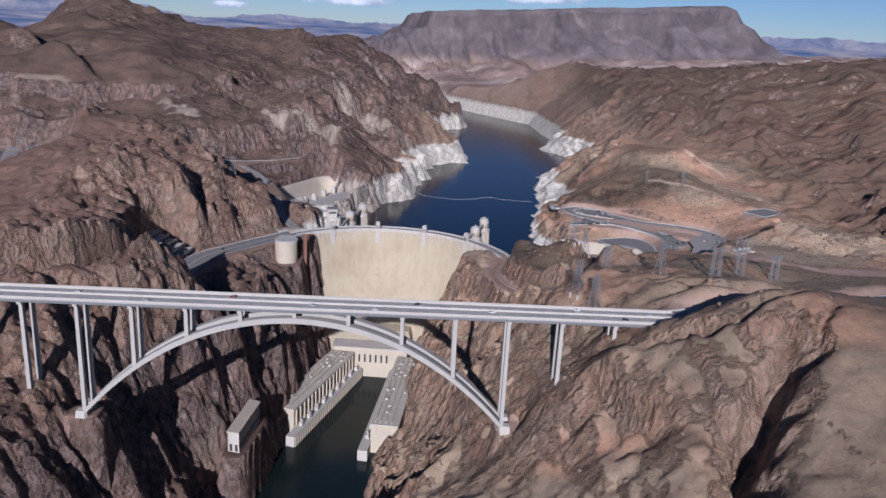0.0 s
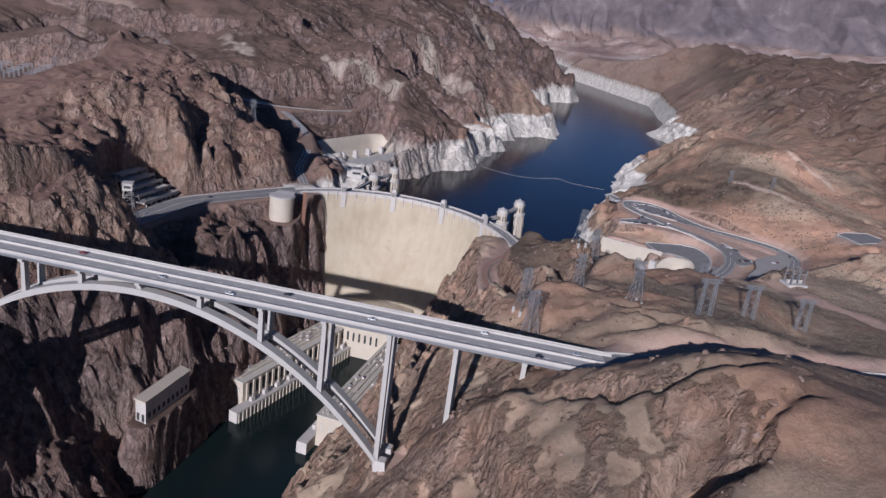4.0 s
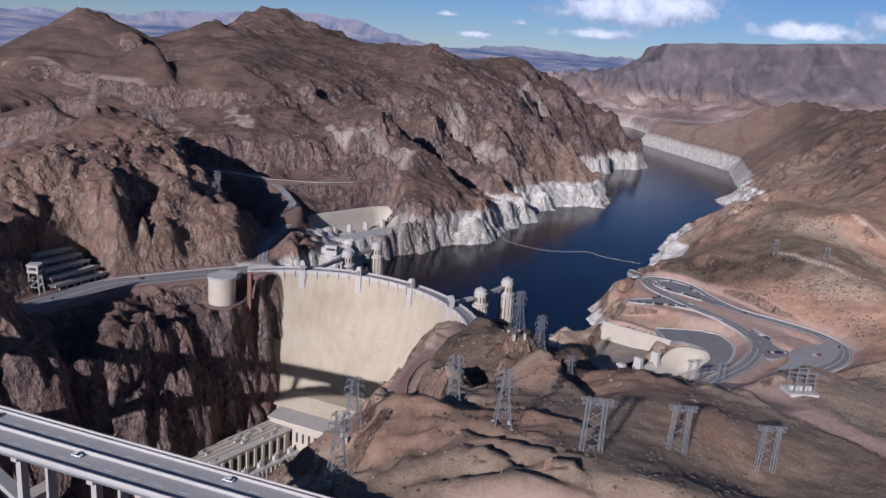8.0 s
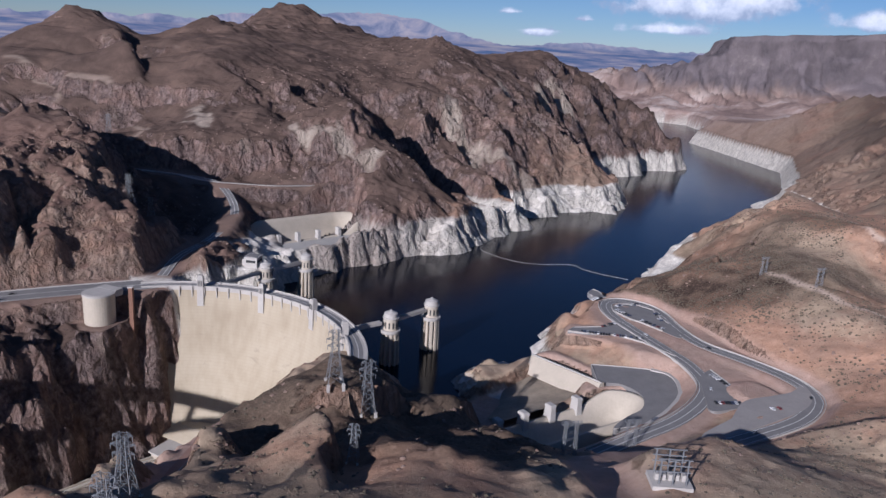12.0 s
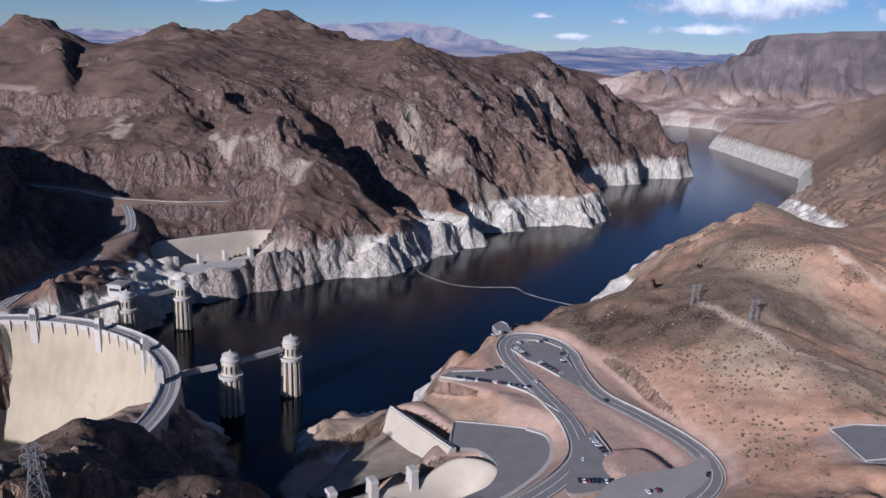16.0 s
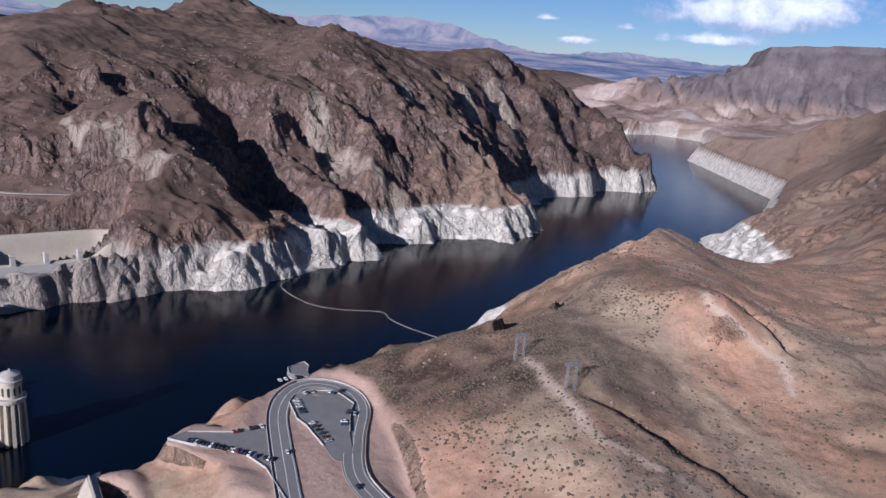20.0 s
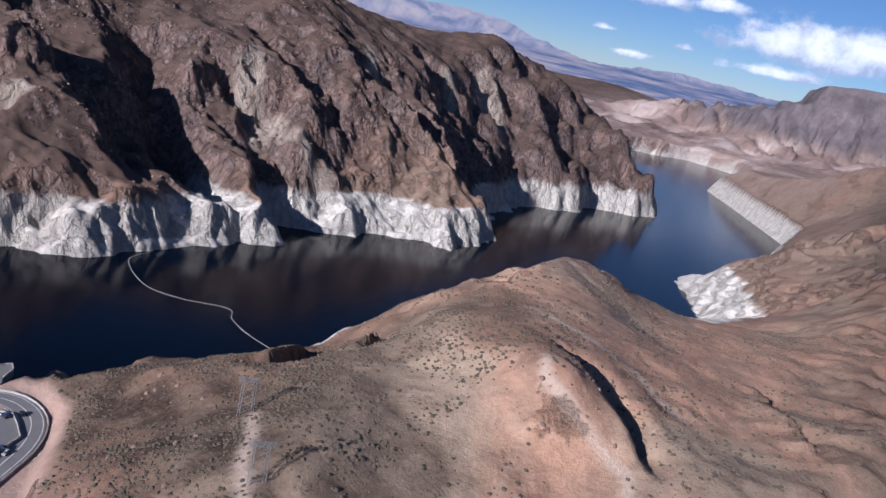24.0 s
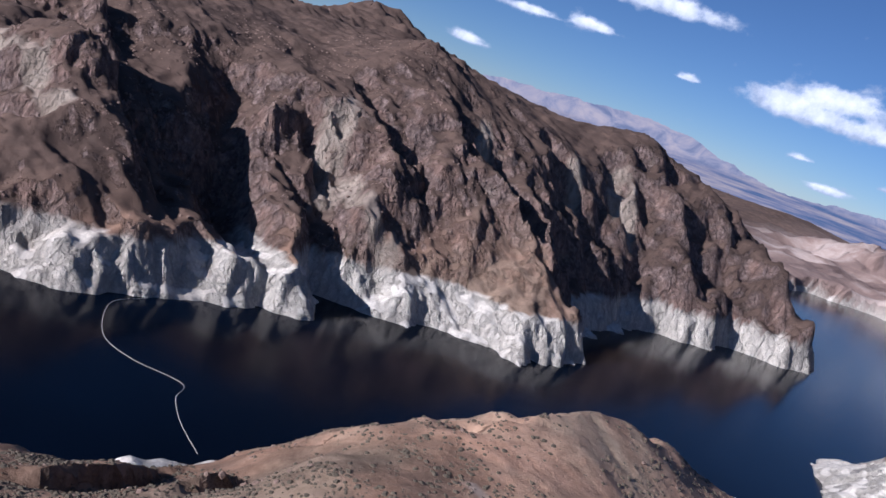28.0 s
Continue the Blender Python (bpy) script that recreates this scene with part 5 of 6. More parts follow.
def spillway_basin(label, at, turning, hand, size, weir, head, floor):
    """A side-channel spillway: a deep smooth trough with a rounded head and a weir with gate piers."""
    t = thing("spillway", label, "spillway", at, turning, "spillways")
    path = [(-50 + 78 * k / 26, -4.0) for k in range(27)]
    path += [(28 + 19 * math.sin(a), 10 - 14 * math.cos(a)) for a in np.linspace(0, math.pi, 25)[1:-1]]
    path += [(28 - 78 * k / 26, 24.0) for k in range(27)]
    b = bmesh.new()
    secs = []
    for k, (u, v) in enumerate(path):
        lip = weir + (head - weir) * float(smoothstep(20, 40, np.array(u + 3 * max(0, v))))
        cu, cv = min(u, 28.0), 10.0
        sec = []
        for f, z in ((-0.10, lip - 14), (-0.10, lip), (0.0, lip + 0.2), (0.05, lip - 0.2), (0.14, lip - 2.2), (0.30, (lip + floor) * 0.5 + 1.4), (0.46, floor + 2.0), (0.66, floor + 0.6), (1.0, floor)):
            sec.append((size * (u + (cu - u) * f), hand * size * (v + (cv - v) * f), z))
        secs.append(sec)
    loft(b, secs, False, False)
    bmesh.ops.remove_doubles(b, verts=b.verts, dist=0.01)
    part("channel", b, CREAM, t, "smooth cream concrete trough", True)
    pier = None
    for u in (-32.5, -17.0, 0.0, 17.5):
        if pier is None:
            b = bmesh.new()
            box(b, 0, 0, weir + 1.5, 3.4, 5.5, 8.0, 0, 0.82)
            box(b, 0, 0, weir + 6.1, 3.6, 5.2, 1.2, 0, 0.8)
            pier = part("gate_pier", b, CONCRETE, t)
            ob = pier
        else:
            ob = new("gate_pier", pier.data)
            ob.parent = t
        ob.matrix_local = pose(u * size, -4.0 * hand * size, 0)
    return t


def spillway_bench(t):
    """The dirt apron and the straight guide wall of the eastern spillway."""
    b = bmesh.new()
    turn = Matrix.Rotation(radians(-56), 4, "Z")

    def here(x, y, z):
        return turn @ Vector((x - 209, y - 613, z))
    rows = [[(219, 652, 13.2), (208, 634, 13.2), (198, 618, 13.2), (187, 602, 12.8)], [(200, 664, 11), (194, 642, 9), (188, 627, 9), (182, 610, 8)], [(180, 674, 8), (172, 652, 5), (175, 634, 4), (174, 616, 4)], [(145, 669, 0.5), (160, 650, -1), (164, 632, -1), (164, 618, -1)], [(143, 669, -6), (158, 648, -6), (162, 631, -6), (162, 618, -6)]]
    loft(b, [[here(*p) for p in r] for r in rows], False, False)
    bmesh.ops.subdivide_edges(b, edges=b.edges, cuts=3, use_grid_fill=True)
    for v in b.verts:
        v.co.z += 0.25 * math.sin(v.co.x * 1.3) * math.cos(v.co.y * 0.9)
    part("apron", b, APRON, t, "olive-brown dirt apron", True)
    b = bmesh.new()
    loft(b, [[here(x + dx, y + dy, z + dz) for dx, dy, dz in ((1.2, 2.0, -12), (1.2, 2.0, 0.3), (-0.4, -0.6, 0.3), (-0.6, -1.0, -0.4), (-3.2, -5.4, -9))] for x, y, z in ((180, 675, 17.5), (202, 661.5, 19.5), (224, 648, 21.4))])
    part("guide_wall", b, CREAM, t, "sloping stained cream concrete bank")
    b = bmesh.new()
    bar(b, here(180, 675, 18.2), here(224, 648, 22.0), 0.4, 0.9)
    part("parapet", b, CONCRETE, t)
    return t


APRON = plain("dirt_apron", (0.30, 0.243, 0.178), 0.95, 0, 0.34, 0.14, 0.6)
spillway_bench(spillway_basin("smooth cream concrete spillway basin beside a brown dirt apron", (209, 613, 0), 56, -1, 1.0, 13.5, 19.8, 6.5))
west = spillway_basin("long sunlit cream concrete spillway cut into the cliff", (-58, 832, 0), 63, 1, 1.17, 17.5, 29.0, 8.0)
b = bmesh.new()
loft(b, [[(u, v, z) for v, z in ((-22, 13.6), (-6.6, 16.5), (-6.6, 9), (-22, 9))] for u in np.linspace(-40, 38, 14)])
part("apron", b, GREY_CONCRETE, west, "grey stained concrete apron")

# ---------------------------------------------------------------- roads


def road(name, line, width, label, lines=True, walls=(), surface=None):
    t = thing(name, label, "road", kind="structure")
    pts = resample(line, 4.0)
    b = bmesh.new()
    ribbon(b, pts, -width / 2, width / 2, -1.2, 0.05)
    part("pavement", b, surface or ASPHALT, t)
    if lines:
        for o in (-width / 2 + 0.5, width / 2 - 0.7):
            b = bmesh.new()
            ribbon(b, pts, o, o + 0.22, 0.0, 0.065)
            part("edge_line", b, PAINT, t)
        b = bmesh.new()
        ribbon(b, pts, -0.14, 0.14, 0.0, 0.065)
        part("centre_line", b, PAINT, t)
    for o in walls:
        b = bmesh.new()
        ribbon(b, pts, o, o + 0.26, -1.0, 0.5)
        part("kerb_wall", b, CONCRETE, t, "low pale barrier")
    return t


road("road_lookout", ROAD_LOOKOUT, 8, "winding grey asphalt road with pale kerbs", True, (4.6,))
road("road_arizona", ROAD_ARIZONA, 3.6, "narrow gravel road with a white wall along the canyon edge", False, (2.0,), GRAVEL)
road("road_nevada", ROAD_NEVADA, 18, "wide grey asphalt road along the canyon rim", True, (-9.6,))
road("road_visitor", ROAD_VISITOR, 7, "narrow asphalt road climbing past the visitor building", True)
road("road_bench", ROAD_BENCH, 3.2, "pale graded track on a bench in the cliff", False, (), CONCRETE)
road("road_highway_east", HIGHWAY_EAST, 16, "divided highway leaving the bridge", True, (-8.6, 8.2, -0.3))
road("road_highway_west", HIGHWAY_WEST, 16, "divided highway leaving the bridge", True, (-8.6, 8.2, -0.3))


def lot(name, outline, z, label, thick=1.5, gaps=(), surface=None):
    """A paved area with a low kerb wall along its edge; gaps are edges left open."""
    t = thing(name, label, "parking lot", kind="structure")
    pts = resample([(x, y, z) for x, y in outline + outline[:1]], 1.5)[:-1]
    b = bmesh.new()
    loft(b, [[(x, y, zz) for x, y, _ in pts] for zz in (z - thick, z + 0.12)])
    part("pavement", b, surface or ASPHALT, t)
    n = len(outline)
    for k in range(n):
        if k in gaps:
            continue
        (ax, ay), (bx, by) = outline[k], outline[(k + 1) % n]
        b = bmesh.new()
        bar(b, (ax, ay, z + 0.15), (bx, by, z + 0.15), 0.28, 0.9)
        part("kerb_wall", b, CONCRETE, t)
    return t


lot("parking_lot_lookout", [(210, 755), (211, 760), (217, 766), (222, 769), (228, 767), (235, 764), (237, 759), (241, 752), (247, 743), (254, 734), (259, 727), (255, 722), (245, 728), (235, 734), (230, 737), (224, 739), (217, 745), (212, 749)], 27.3, "grey asphalt parking lot inside the road's loop", 1.5, (8, 9, 10, 11))
lot("parking_lot_shore", [(194, 699), (196, 707), (205, 713), (212, 718), (215, 724), (217, 728), (232, 722), (246, 706), (256, 692), (237, 704), (225, 707), (218, 707), (211, 704), (204, 701)], 26.86, "asphalt parking strip between the road and the shore", 1.5, (5, 6, 7))
lot("parking_lot_upper", [(270, 668), (275, 681), (283, 670), (292, 656), (293, 645), (279, 631), (275, 642)], 27.5, "small asphalt parking lot between two roads", 1.5, (0, 3, 4, 5, 6))
lot("parking_lot_bend", [(287, 622), (292, 644), (305, 658), (314, 668), (319, 680), (323, 668), (320, 652), (309, 634), (292, 610), (279, 592), (276, 600)], 29.95, "wide asphalt parking area in the bend of the road", 1.5, (0, 1, 2, 3, 4, 5, 6, 7, 8, 9, 10), PALE_ASPHALT)
lot("parking_lot_east", [(361, 688), (370, 697), (390, 706), (398, 696), (388, 680), (372, 668)], 48.3, "small dark asphalt lot among the red crags", 2.0, (3,))
lot("parking_lot_spillway", LOT_BASIN, 20.4, "level grey asphalt lot behind the spillway's head", 8, (10, 11, 12, 13, 14, 15))
b = bmesh.new()
ribbon(b, resample([(245, 683, 20.4), (255, 681.5, 20.4), (261, 673, 20.4), (264, 660, 20.4), (263, 647, 20.4), (259, 631, 20.4), (252, 613, 20.4)], 2.0), -2.6, 0.6, -1.0, 0.75)
part("walkway", b, CONCRETE, bpy.data.objects["parking_lot_spillway"], "broad pale concrete walk")
lot("lookout_platform", [(194, 772), (190, 776), (191, 784), (192, 786), (196, 784), (199, 779), (203, 775)], 27.15, "small paved lookout platform above the lake", 2.5, (5, 6))

# ---------------------------------------------------------------- transmission towers


def lattice_tower(h=20.0, w=5.6, arms=3):
    t = thing("transmission_tower", "grey galvanised steel lattice power pylon on bare rock", "pylon", group="transmission towers")
    b = bmesh.new()

    def wide(z):
        return w * (1 - 0.62 * min(z / (h * 0.72), 1)) / 2
    levels = [0, 0.2, 0.38, 0.54, 0.68, 0.8, 0.9, 1.0]
    for sx in (-1, 1):
        for sy in (-1, 1):
            b = bmesh.new()
            loft(b, [[(sx * wide(a * h) + dx, sy * wide(a * h) + dy, a * h) for dx, dy in ((-0.1, -0.1), (0.1, -0.1), (0.1, 0.1), (-0.1, 0.1))] for a in levels])
            part("leg", b, STEEL, t)
    b = bmesh.new()
    for a, c in zip(levels, levels[1:]):
        wa, wc = wide(a * h), wide(c * h)
        for k in range(4):
            p, q = ((-1, -1), (1, -1), (1, 1), (-1, 1))[k], ((1, -1), (1, 1), (-1, 1), (-1, -1))[k]
            bar(b, (p[0] * wa, p[1] * wa, a * h), (q[0] * wc, q[1] * wc, c * h), 0.1)
            bar(b, (q[0] * wa, q[1] * wa, a * h), (p[0] * wc, p[1] * wc, c * h), 0.1)
            bar(b, (p[0] * wc, p[1] * wc, c * h), (q[0] * wc, q[1] * wc, c * h), 0.1)
    part("bracing", b, STEEL, t)
    for k in range(arms):
        z = h * (0.70 + 0.13 * k)
        r = (2.9, 3.3, 2.6)[k]
        for s in (-1, 1):
            b = bmesh.new()
            for y in (-0.7, 0.7):
                bar(b, (s * 0.8, y, z), (s * r, 0, z + 0.5), 0.14)
                bar(b, (s * 0.8, y, z + 1.3), (s * r, 0, z + 0.6), 0.14)
            bar(b, (s * r, 0, z + 0.5), (s * r, 0, z - 1.1), 0.16)
            part("cross_arm", b, STEEL, t)
    for k in range(4):
        b = bmesh.new()
        box(b, (-1, 1, 1, -1)[k] * w / 2, (-1, -1, 1, 1)[k] * w / 2, -1.0, 1.0, 1.0, 3.0)
        part("footing", b, CONCRETE, t)
    return t


def frame_tower(h=17.0, w=5.6):
    """Two battered lattice masts with a bridge across their tops."""
    t = thing("portal_pylon", "grey steel lattice portal pylon with a top crossbeam", "pylon", group="portal pylons")
    for s in (-1, 1):
        b = bmesh.new()
        n = 8
        for sy in (-1, 1):
            for sx in (-0.5, 0.5):
                bar(b, (s * w / 2 + sx, sy * 1.0, -1.5), (s * w / 2 * 0.85 + sx, sy * 0.5, h), 0.16)
        for k in range(n):
            z0, z1 = h * k / n, h * (k + 1) / n
            o = (1, -1)[k % 2]
            for sy in (-1, 1):
                y0, y1 = sy * (1.0 - 0.5 * z0 / h), sy * (1.0 - 0.5 * z1 / h)
                bar(b, (s * w / 2 * (1 - 0.15 * z0 / h) - 0.5 * o, y0, z0), (s * w / 2 * (1 - 0.15 * z1 / h) + 0.5 * o, y1, z1), 0.1)
            for sx in (-0.5, 0.5):
                x0, x1 = s * w / 2 * (1 - 0.15 * z0 / h) + sx, s * w / 2 * (1 - 0.15 * z1 / h) + sx
                bar(b, (x0, -o * (1.0 - 0.5 * z0 / h), z0), (x1, o * (1.0 - 0.5 * z1 / h), z1), 0.1)
        part("mast", b, STEEL, t)
    b = bmesh.new()
    for y in (-0.5, 0.5):
        for z in (h - 1.6, h):
            bar(b, (-w * 0.85, y, z), (w * 0.85, y, z), 0.14)
        for k in range(10):
            x0, x1 = -w * 0.85 + w * 0.17 * k, -w * 0.85 + w * 0.17 * (k + 1)
            bar(b, (x0, y, h - 1.6 if k % 2 else h), (x1, y, h if k % 2 else h - 1.6), 0.14)
    part("crossbeam", b, STEEL, t)
    b = bmesh.new()
    for k in range(5):
        z0, z1 = h * k / 5, h * (k + 1) / 5 - 0.5
        f0, f1 = w / 2 * (1 - 0.15 * z0 / h) - 0.5, w / 2 * (1 - 0.15 * z1 / h) - 0.5
        bar(b, (-f0, 0, z0), (f1, 0, z1), 0.12)
        bar(b, (f0, 0, z0), (-f1, 0, z1), 0.12)
    part("cross_bracing", b, STEEL, t)
    return t


LATTICE_AT = [(123, 358, 35, 1), (119, 378, 35, 0.95), (143, 409, 20, 0.95), (165, 382, 20, 0.9), (148, 505, 40, 1.0), (158, 512, 40, 1.0), (177, 466, 15, 0.62), (-120, 488, 60, 0.8), (-267, 815, 30, 0.9), (-327, 724, 30, 0.9), (-125, 690, 10, 0.9), (-141, 728, 10, 0.9)]
PORTAL_AT = [(192, 373, 15, 0.95), (216, 394, 15, 0.95), (243, 405, 15, 0.95), (230, 538, 30, 0.9), (248, 580, 30, 0.8), (327, 766, 40, 0.72), (297, 792, 40, 0.72)]
for make, spots_at in ((lattice_tower, LATTICE_AT), (frame_tower, PORTAL_AT)):
    one = None
    for x, y, a, s in spots_at:
        m = pose(x, y, height(x, y) - 0.3, 0, 0, a) @ Matrix.Scale(s, 4)
        if one is None:
            one = make()
            one.matrix_world = m
        else:
            copy_thing(one, m)

# switching yard on the gravel bench, and the small one beside the road
YARD = thing("switching_yard", "grey steel gantries of an electric switching yard", "switchyard", (-345, 690, 70), 20)
beam = None
for i in range(6):
    for j in range(5):
        if beam is None:
            b = bmesh.new()
            for s in (-4, 4):
                bar(b, (s - 0.8, 0, 0), (s, 0, 9), 0.3)
                bar(b, (s + 0.8, 0, 0), (s, 0, 9), 0.3)
            bar(b, (-4.6, 0, 9), (4.6, 0, 9), 0.5)
            bar(b, (-4.6, 0, 7.8), (4.6, 0, 7.8), 0.25)
            for k in range(4):
                drum(b, -3 + 2 * k, 0, 6.4, 7.8, 0.2, 0.2, 6)
            beam = part("gantry", b, STEEL, YARD)
            ob = beam
        else:
            ob = new("gantry", beam.data)
            ob.parent = YARD
        ob.matrix_local = pose(-45 + 17 * i, -28 + 13 * j, 0)
YARD2 = thing("gantry_platform", "steel gantry with equipment on a small concrete pad", "switchyard", (268, 495, height(268, 495)), 20)
b = bmesh.new()
box(b, 0, 0, 0, 12, 9, 1.4)
part("pad", b, CONCRETE, YARD2)
for y in (-3, 3):
    b = bmesh.new()
    for s in (-4, 0, 4):
        bar(b, (s, y, 0), (s, y, 9), 0.4)
    for z in (5, 7, 9):
        bar(b, (-5, y, z), (5, y, z), 0.3)
    part("gantry", b, STEEL, YARD2)
for k in range(5):
    b = bmesh.new()
    box(b, -4 + 2 * k, 0, 1.6, 1.2, 1.6, 2)
    part("cabinet", b, CONCRETE, YARD2)

# ---------------------------------------------------------------- cars
GLASS = plain("car_glass", (0.03, 0.035, 0.04), 0.1)
TYRE = plain("tyre_rubber", (0.02, 0.02, 0.02), 0.9)
PAINTS = [plain("car_paint_" + n_, c, 0.35) for n_, c in (("white", (0.75, 0.75, 0.74)), ("black", (0.02, 0.02, 0.022)), ("silver", (0.45, 0.46, 0.47)), ("dark_blue", (0.03, 0.05, 0.11)), ("dark_red", (0.2, 0.03, 0.03)))]
CAR_WORDS = ("white", "black", "silver", "dark blue", "dark red")


def car(kind):
    t = thing("car", CAR_WORDS[kind] + " passenger car on the asphalt", "car", group="cars")
    b = bmesh.new()
    prof = [(-1.42, 0.32), (1.42, 0.3), (1.45, 0.55), (0.75, 0.68), (-1.35, 0.72), (-1.45, 0.6)]
    loft(b, [[(x, y, z) for x, z in prof] for y in (-0.58, 0.58)])
    part("body", b, PAINTS[kind], t)
    b = bmesh.new()
    loft(b, [[(x, y * k, z) for x, z, k in ((-1.2, 0.7, 1), (0.65, 0.68, 1), (0.25, 1.0, 0.86), (-0.85, 1.02, 0.86))] for y in (-0.54, 0.54)])
    part("cabin", b, GLASS, t)
    b = bmesh.new()
    box(b, -0.3, 0, 1.03, 1.1, 0.92, 0.06)
    part("roof", b, PAINTS[kind], t)
    for x in (-0.9, 0.9):
        for y in (-0.56, 0.56):
            b = bmesh.new()
            ring = [(x + 0.21 * math.cos(k * math.pi / 5), 0.21 + 0.21 * math.sin(k * math.pi / 5)) for k in range(10)]
            loft(b, [[(px, yy, pz) for px, pz in ring] for yy in (y - 0.09, y + 0.09)])
            part("wheel", b, TYRE, t)
    return t


MODELS = {}


def park(kind, m):
    if kind not in MODELS:
        MODELS[kind] = car(kind)
        MODELS[kind].matrix_world = m
        return MODELS[kind]
    return copy_thing(MODELS[kind], m)


rng = random.Random(11)


def pick():
    return rng.choices(range(5), (5, 5, 3, 2, 1))[0]


# rows of parked cars: from, to, count, height
ROWS = [((201, 702), (238, 710), 24, 26.98), ((210, 716), (217, 727), 6, 26.98), ((195, 762), (200, 772), 4, 27.15), ((213, 752), (226, 742), 6, 27.42), ((230, 740), (246, 731), 6, 27.42), ((212, 758), (215, 763), 3, 27.42),
        ((220, 767), (224, 767), 2, 27.42), ((237, 758), (239, 754), 2, 27.42), ((240, 749), (243, 745), 2, 27.42), ((275, 675), (289, 659), 8, 27.62), ((279, 640), (291, 646), 8, 27.62), ((303, 640), (309, 645), 2, 30.12)]
for (ax, ay), (bx, by), count, z in ROWS:
    face = math.degrees(math.atan2(by - ay, bx - ax)) + 90
    for k in range(count):
        if count > 3 and rng.random() < 0.1:
            continue
        u = (k + 0.5) / count
        park(pick(), pose(ax + (bx - ax) * u, ay + (by - ay) * u, z, 0, 0, face + rng.uniform(-4, 4) + rng.choice((0, 180))))
for s, lane in ((62, -3), (105, 2), (139, -5), (176, 4), (214, -3), (243, -5.4), (262, 3.8), (297, -2.5), (338, 4.6), (359, -5), (372, 2.4)):
    p = bridge_at(s, lane, DECK_Z + 0.02)
    park(pick(), pose(p.x, p.y, p.z, 0, 0, math.degrees(math.atan2(AX.y, AX.x)) + (180 if lane > 0 else 0)))
for line, fr in ((ROAD_LOOKOUT, (0.2, 0.34, 0.5, 0.55, 0.66, 0.8, 0.92)), (ROAD_NEVADA, (0.2, 0.35, 0.6)), (HIGHWAY_EAST, (0.1, 0.25, 0.4))):
    pts = resample(line, 2.0)
    nr = offsets(pts)
    for f in fr:
        i = int(f * (len(pts) - 2))
        d = pts[i + 1] - pts[i]
        park(pick(), pose(pts[i][0] - nr[i][0] * 1.8, pts[i][1] - nr[i][1] * 1.8, pts[i][2] + 0.07, 0, 0, math.degrees(math.atan2(d[1], d[0]))))

# ---------------------------------------------------------------- floating boom
BOOM = [(55, 954, 0.1), (62, 932, 0.1), (97, 916, 0.1), (122, 920, 0.1), (146, 934, 0.1), (158, 926, 0.1), (176, 920, 0.1), (199, 917, 0.1)]
t = thing("floating_boom", "thin pale line of floats across the water", "boom")
pts = resample(BOOM, 1.6)
fl = None
for i in range(len(pts) - 1):
    d = pts[i + 1] - pts[i]
    if fl is None:
        b = bmesh.new()
        loft(b, [[(x, 0.17 * math.cos(k * math.pi / 3), 0.05 + 0.15 * math.sin(k * math.pi / 3)) for k in range(6)] for x in (-0.7, -0.5, 0.5, 0.7)])
        fl = part("float", b, CONCRETE, t)
        ob = fl
    else:
        ob = new("float", fl.data)
        ob.parent = t
    ob.matrix_local = pose(*((pts[i] + pts[i + 1]) / 2), 0, 0, math.degrees(math.atan2(d[1], d[0])))

# ---------------------------------------------------------------- scrub and boulders
SCRUB = plain("desert_scrub", (0.105, 0.083, 0.056), 0.95, 0, 0.35, 0.7)
BOULDER = plain("loose_rock", (0.22, 0.15, 0.115), 0.95, 0, 0.3, 0.5)


def scatter(name, spots, base, size, flat, mat, label, seed, sink):
    """Many small lumps in one mesh, each turned and sized on its own."""
    r = np.random.RandomState(seed)
    vs, fs = np.array(base[0], float), np.array(base[1])
    allv, allf = [], []
    for k, (x, y, z) in enumerate(spots):
        s = size * (0.5 + 1.1 * r.rand() ** 2)
        a = r.rand() * 6.28
        c, n_ = math.cos(a), math.sin(a)
        v = vs * (0.75 + 0.5 * r.rand(len(vs), 1)) * s
        allv.append(np.stack([x + v[:, 0] * c - v[:, 1] * n_, y + v[:, 0] * n_ + v[:, 1] * c, z - sink * s + v[:, 2] * flat], 1))
        allf.append(fs + k * len(vs))
    me = bpy.data.meshes.new(name)
    me.from_pydata(np.concatenate(allv).tolist(), [], np.concatenate(allf).tolist())
    me.materials.append(mat)
    return tagged(new(name, me), label, name.replace("_", " "), kind="stuff")


def lump():
    b = bmesh.new()
    bmesh.ops.create_icosphere(b, subdivisions=1, radius=1.0)
    v = [tuple(p.co) for p in b.verts]
    f = [[q.index for q in p.verts] for p in b.faces]
    b.free()
    return v, f


def spots(count, x0, x1, y0, y1, seed, lo, hi, keep=None):
    r = np.random.RandomState(seed)
    x, y = r.uniform(x0, x1, count), r.uniform(y0, y1, count)
    z, k = land(x, y)
    dx, _ = land(x + 1.5, y)
    dy, _ = land(x, y + 1.5)
    slope = np.hypot(dx - z, dy - z) / 1.5
    clump = fbm(x, y, 45, 3, seed) + 0.25
    ok = (z > 30) & (slope > lo) & (slope < hi) & (k["flat"] < 0.25) & (k["ring"] < 0.2) & (r.rand(count) < 0.25 + clump)
    return [(a, c, height(a, c)) for a, c in zip(x[ok], y[ok])]


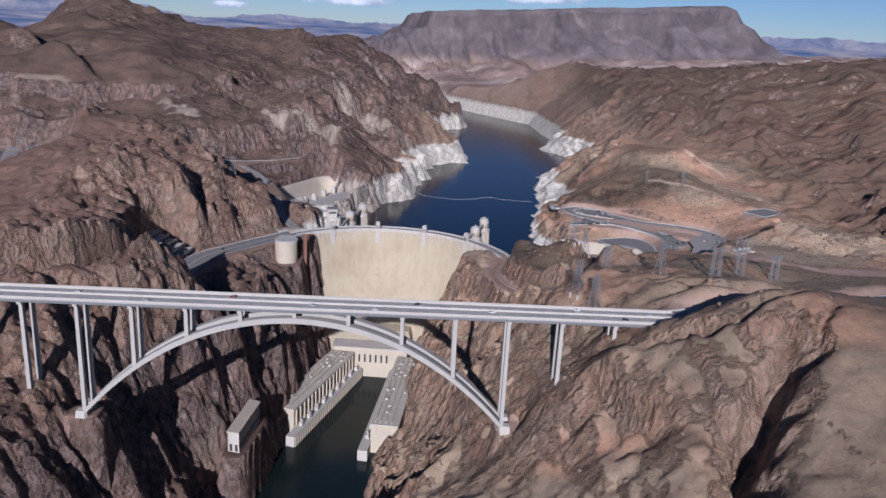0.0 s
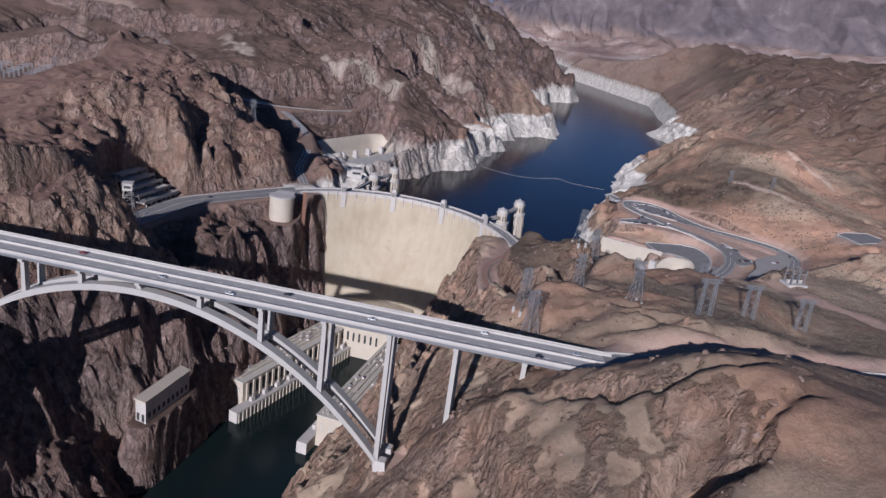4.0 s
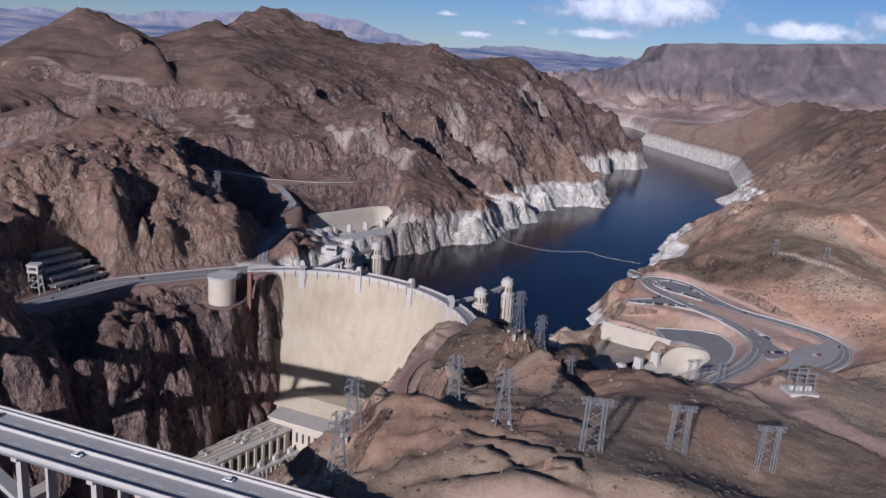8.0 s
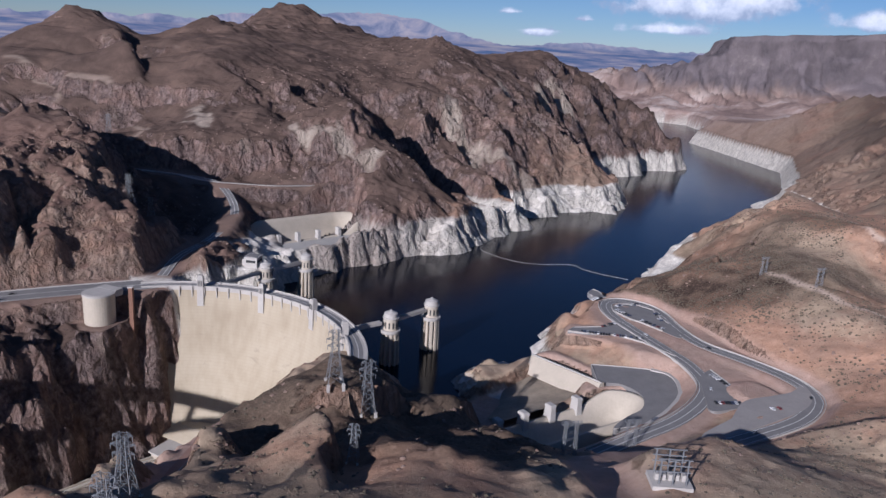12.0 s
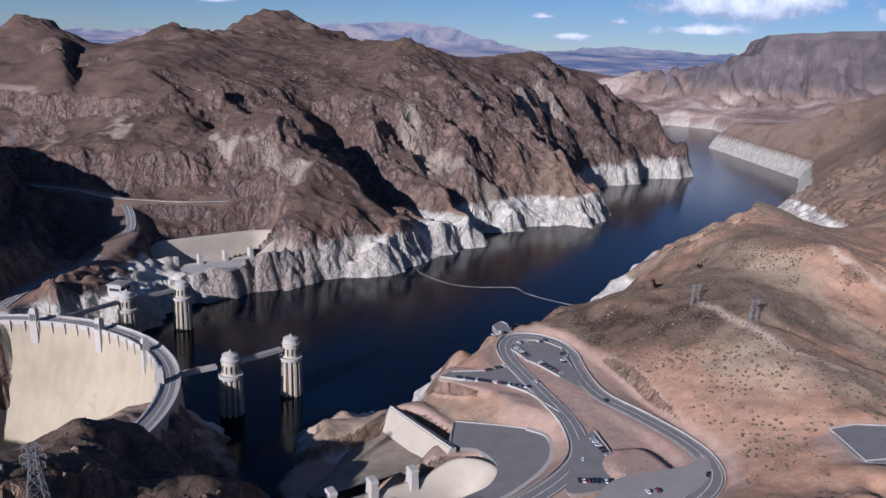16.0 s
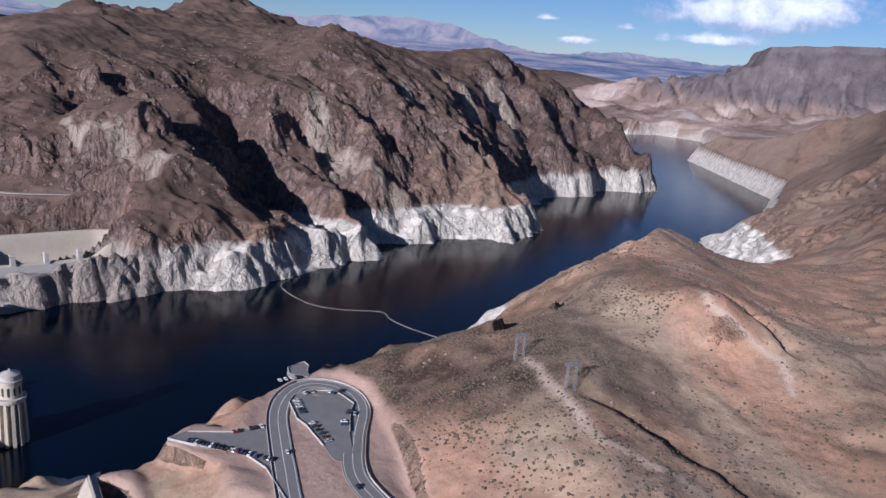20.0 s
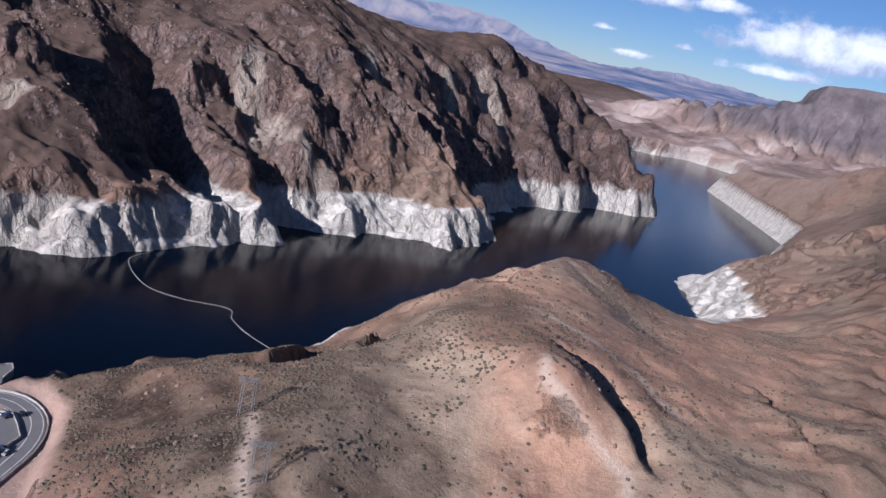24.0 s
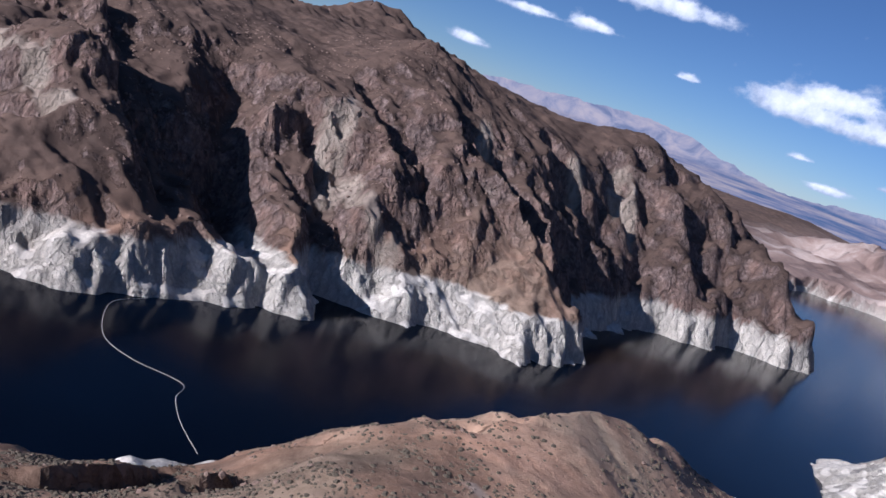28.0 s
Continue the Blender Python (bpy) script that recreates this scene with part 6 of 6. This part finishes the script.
LUMP = lump()
scatter("scrub", spots(42000, 190, 480, 560, 1120, 3, 0.0, 0.9) + spots(9000, 100, 420, 300, 560, 4, 0.0, 0.9) + spots(9000, 225, 345, 735, 880, 6, 0.0, 0.9), LUMP, 0.58, 0.7, SCRUB, "sparse dark desert scrub on the slopes", 5, 0.1)
scatter("boulders", spots(9000, 80, 420, 200, 1100, 7, 0.5, 3.0) + spots(12000, -230, 60, 300, 1250, 8, 0.4, 4.0), LUMP, 0.9, 0.75, BOULDER, "loose brown boulders below the crags", 9, 0.14)

# ---------------------------------------------------------------- clouds


def cloud_backdrop():
    """A far curved sheet of sky that holds the fair-weather clouds low over the northern horizon."""
    m, n, l, b = material("fair_weather_cloud", 1.0)
    n.remove(b)
    pos = n.new("ShaderNodeNewGeometry").outputs["Position"]
    cover = n.new("ShaderNodeAttribute")
    cover.attribute_name = "cover"
    lit = n.new("ShaderNodeAttribute")
    lit.attribute_name = "lit"
    shape = noise_tex(n, l, pos, 0.0075, 9, 0.58, stretch=(1, 1, 1.4))
    f = mathn(n, l, "ADD", cover.outputs["Fac"], mathn(n, l, "MULTIPLY", mathn(n, l, "SUBTRACT", shape, 0.5), 1.5))
    alpha = mathn(n, l, "MULTIPLY", smooth_range(n, l, f, 0.26, 0.74), 0.93)
    tone = mathn(n, l, "ADD", lit.outputs["Fac"], mathn(n, l, "MULTIPLY", mathn(n, l, "SUBTRACT", noise_tex(n, l, pos, 0.011, 6, 0.6), 0.5), 1.4))
    e = n.new("ShaderNodeEmission")
    # the sheet glows: bright tops and shaded grey bases are painted into its colour
    l.new(ramp(n, l, tone, [(0.2, (0.36, 0.42, 0.52)), (0.55, (0.66, 0.70, 0.76)), (0.85, (0.88, 0.89, 0.90))]), e.inputs["Color"])
    tr = n.new("ShaderNodeBsdfTransparent")
    mix = n.new("ShaderNodeMixShader")
    l.new(alpha, mix.inputs[0])
    l.new(tr.outputs[0], mix.inputs[1])
    l.new(e.outputs[0], mix.inputs[2])
    l.new(mix.outputs[0], n["Material Output"].inputs["Surface"])
    blobs = ((-4, 3.5, 6.2, 1.9), (-1, 3.9, 4.0, 1.6), (-6, 1.8, 3.4, 0.6), (8, 2.8, 4.2, 0.9), (16, 3.6, 5, 1.0), (-18.5, 5.2, 4.0, 1.3), (-14.6, 5.0, 3.2, 0.9), (-10.6, 5.2, 2.4, 0.7), (-17, 6.2, 3.6, 1.1),
             (-17.4, 2.5, 0.9, 0.28), (-15.5, 1.1, 1.8, 0.32), (-12, 2.3, 0.9, 0.25), (-33.2, 6.3, 1.9, 0.6), (-41, 2.8, 1.6, 0.5), (-29.5, 8.9, 5.2, 0.9), (-25.8, 5.0, 1.1, 0.35), (-37.5, 6.0, 2.5, 0.5), (-60, 7, 8, 1.0), (28, 5, 9, 1.2))
    az, el = np.meshgrid(np.radians(np.arange(-80, 50.1, 0.5)), np.radians(np.arange(0.0, 16.1, 0.25)))
    d = 4330.0
    x, y, z = 250 + d * np.sin(az), 400 + d * np.cos(az), 180 + d * np.tan(el)
    cov, top = np.zeros(az.shape), np.zeros(az.shape)
    for a, h, w, t in blobs:
        v = (np.degrees(el) - h) / t
        g = np.exp(-((np.degrees(az) - a) / w) ** 2 - np.where(v < 0, (v * 1.9) ** 2, v**2))
        cov = np.maximum(cov, g)
        top = np.maximum(top, g * (0.5 + 0.5 * np.clip(v + 0.3, -1, 1)))
    ny, nx = az.shape
    me = bpy.data.meshes.new("cloud_backdrop")
    i = (np.arange(ny - 1)[:, None] * nx + np.arange(nx - 1)).ravel()
    me.from_pydata(np.stack([x, y, z], -1).reshape(-1, 3).tolist(), [], np.stack([i, i + 1, i + nx + 1, i + nx], -1).tolist())
    for key, v in (("cover", cov), ("lit", top)):
        me.attributes.new(key, "FLOAT", "POINT").data.foreach_set("value", v.astype(np.float32).ravel())
    me.materials.append(m)
    return tagged(new("cloud_backdrop", me), "white fair-weather clouds low in a blue sky", "sky", kind="structure")


cloud_backdrop()


def range_backdrop():
    """A far curved sheet: the pale ranges and the plain beyond the lake, many kilometres off; it glows, with the haze
    painted in.
    """
    m, n, l, b = material("glowing_hazy_ranges", 1.0)
    n.remove(b)
    pos = n.new("ShaderNodeNewGeometry").outputs["Position"]
    low = n.new("ShaderNodeAttribute")
    low.attribute_name = "low"
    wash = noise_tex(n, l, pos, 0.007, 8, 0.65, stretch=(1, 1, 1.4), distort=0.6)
    # haze blue, sunlit slopes and shadow tones are painted into these glowing colours
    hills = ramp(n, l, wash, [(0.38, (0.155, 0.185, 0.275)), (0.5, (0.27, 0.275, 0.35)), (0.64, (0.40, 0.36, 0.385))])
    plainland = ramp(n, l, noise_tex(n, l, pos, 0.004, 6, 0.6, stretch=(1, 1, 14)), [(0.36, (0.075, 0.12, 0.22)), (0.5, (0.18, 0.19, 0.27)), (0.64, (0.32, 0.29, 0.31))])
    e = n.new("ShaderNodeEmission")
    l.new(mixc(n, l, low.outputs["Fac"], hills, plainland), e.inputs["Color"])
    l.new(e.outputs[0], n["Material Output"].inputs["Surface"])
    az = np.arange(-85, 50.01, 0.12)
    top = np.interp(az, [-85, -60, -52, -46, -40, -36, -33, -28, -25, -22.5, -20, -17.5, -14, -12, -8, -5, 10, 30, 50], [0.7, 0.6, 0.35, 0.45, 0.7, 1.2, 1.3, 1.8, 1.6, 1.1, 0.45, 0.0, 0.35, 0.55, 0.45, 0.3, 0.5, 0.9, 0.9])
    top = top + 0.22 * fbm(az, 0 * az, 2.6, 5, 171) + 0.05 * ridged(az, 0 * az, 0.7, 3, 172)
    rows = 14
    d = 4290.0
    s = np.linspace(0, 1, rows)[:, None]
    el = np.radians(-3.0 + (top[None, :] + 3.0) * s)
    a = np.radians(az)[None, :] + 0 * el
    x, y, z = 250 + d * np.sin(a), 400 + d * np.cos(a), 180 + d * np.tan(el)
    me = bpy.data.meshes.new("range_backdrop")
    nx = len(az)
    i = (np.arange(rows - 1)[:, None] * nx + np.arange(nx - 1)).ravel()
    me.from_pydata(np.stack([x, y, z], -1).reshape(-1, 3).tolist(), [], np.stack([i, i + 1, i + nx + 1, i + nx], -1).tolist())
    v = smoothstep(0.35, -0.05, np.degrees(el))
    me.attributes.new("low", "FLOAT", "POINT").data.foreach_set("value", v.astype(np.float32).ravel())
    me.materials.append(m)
    return tagged(new("range_backdrop", me), "glowing mountain ranges and plain on the far horizon, painted pale with blue haze", "mountains", kind="structure")


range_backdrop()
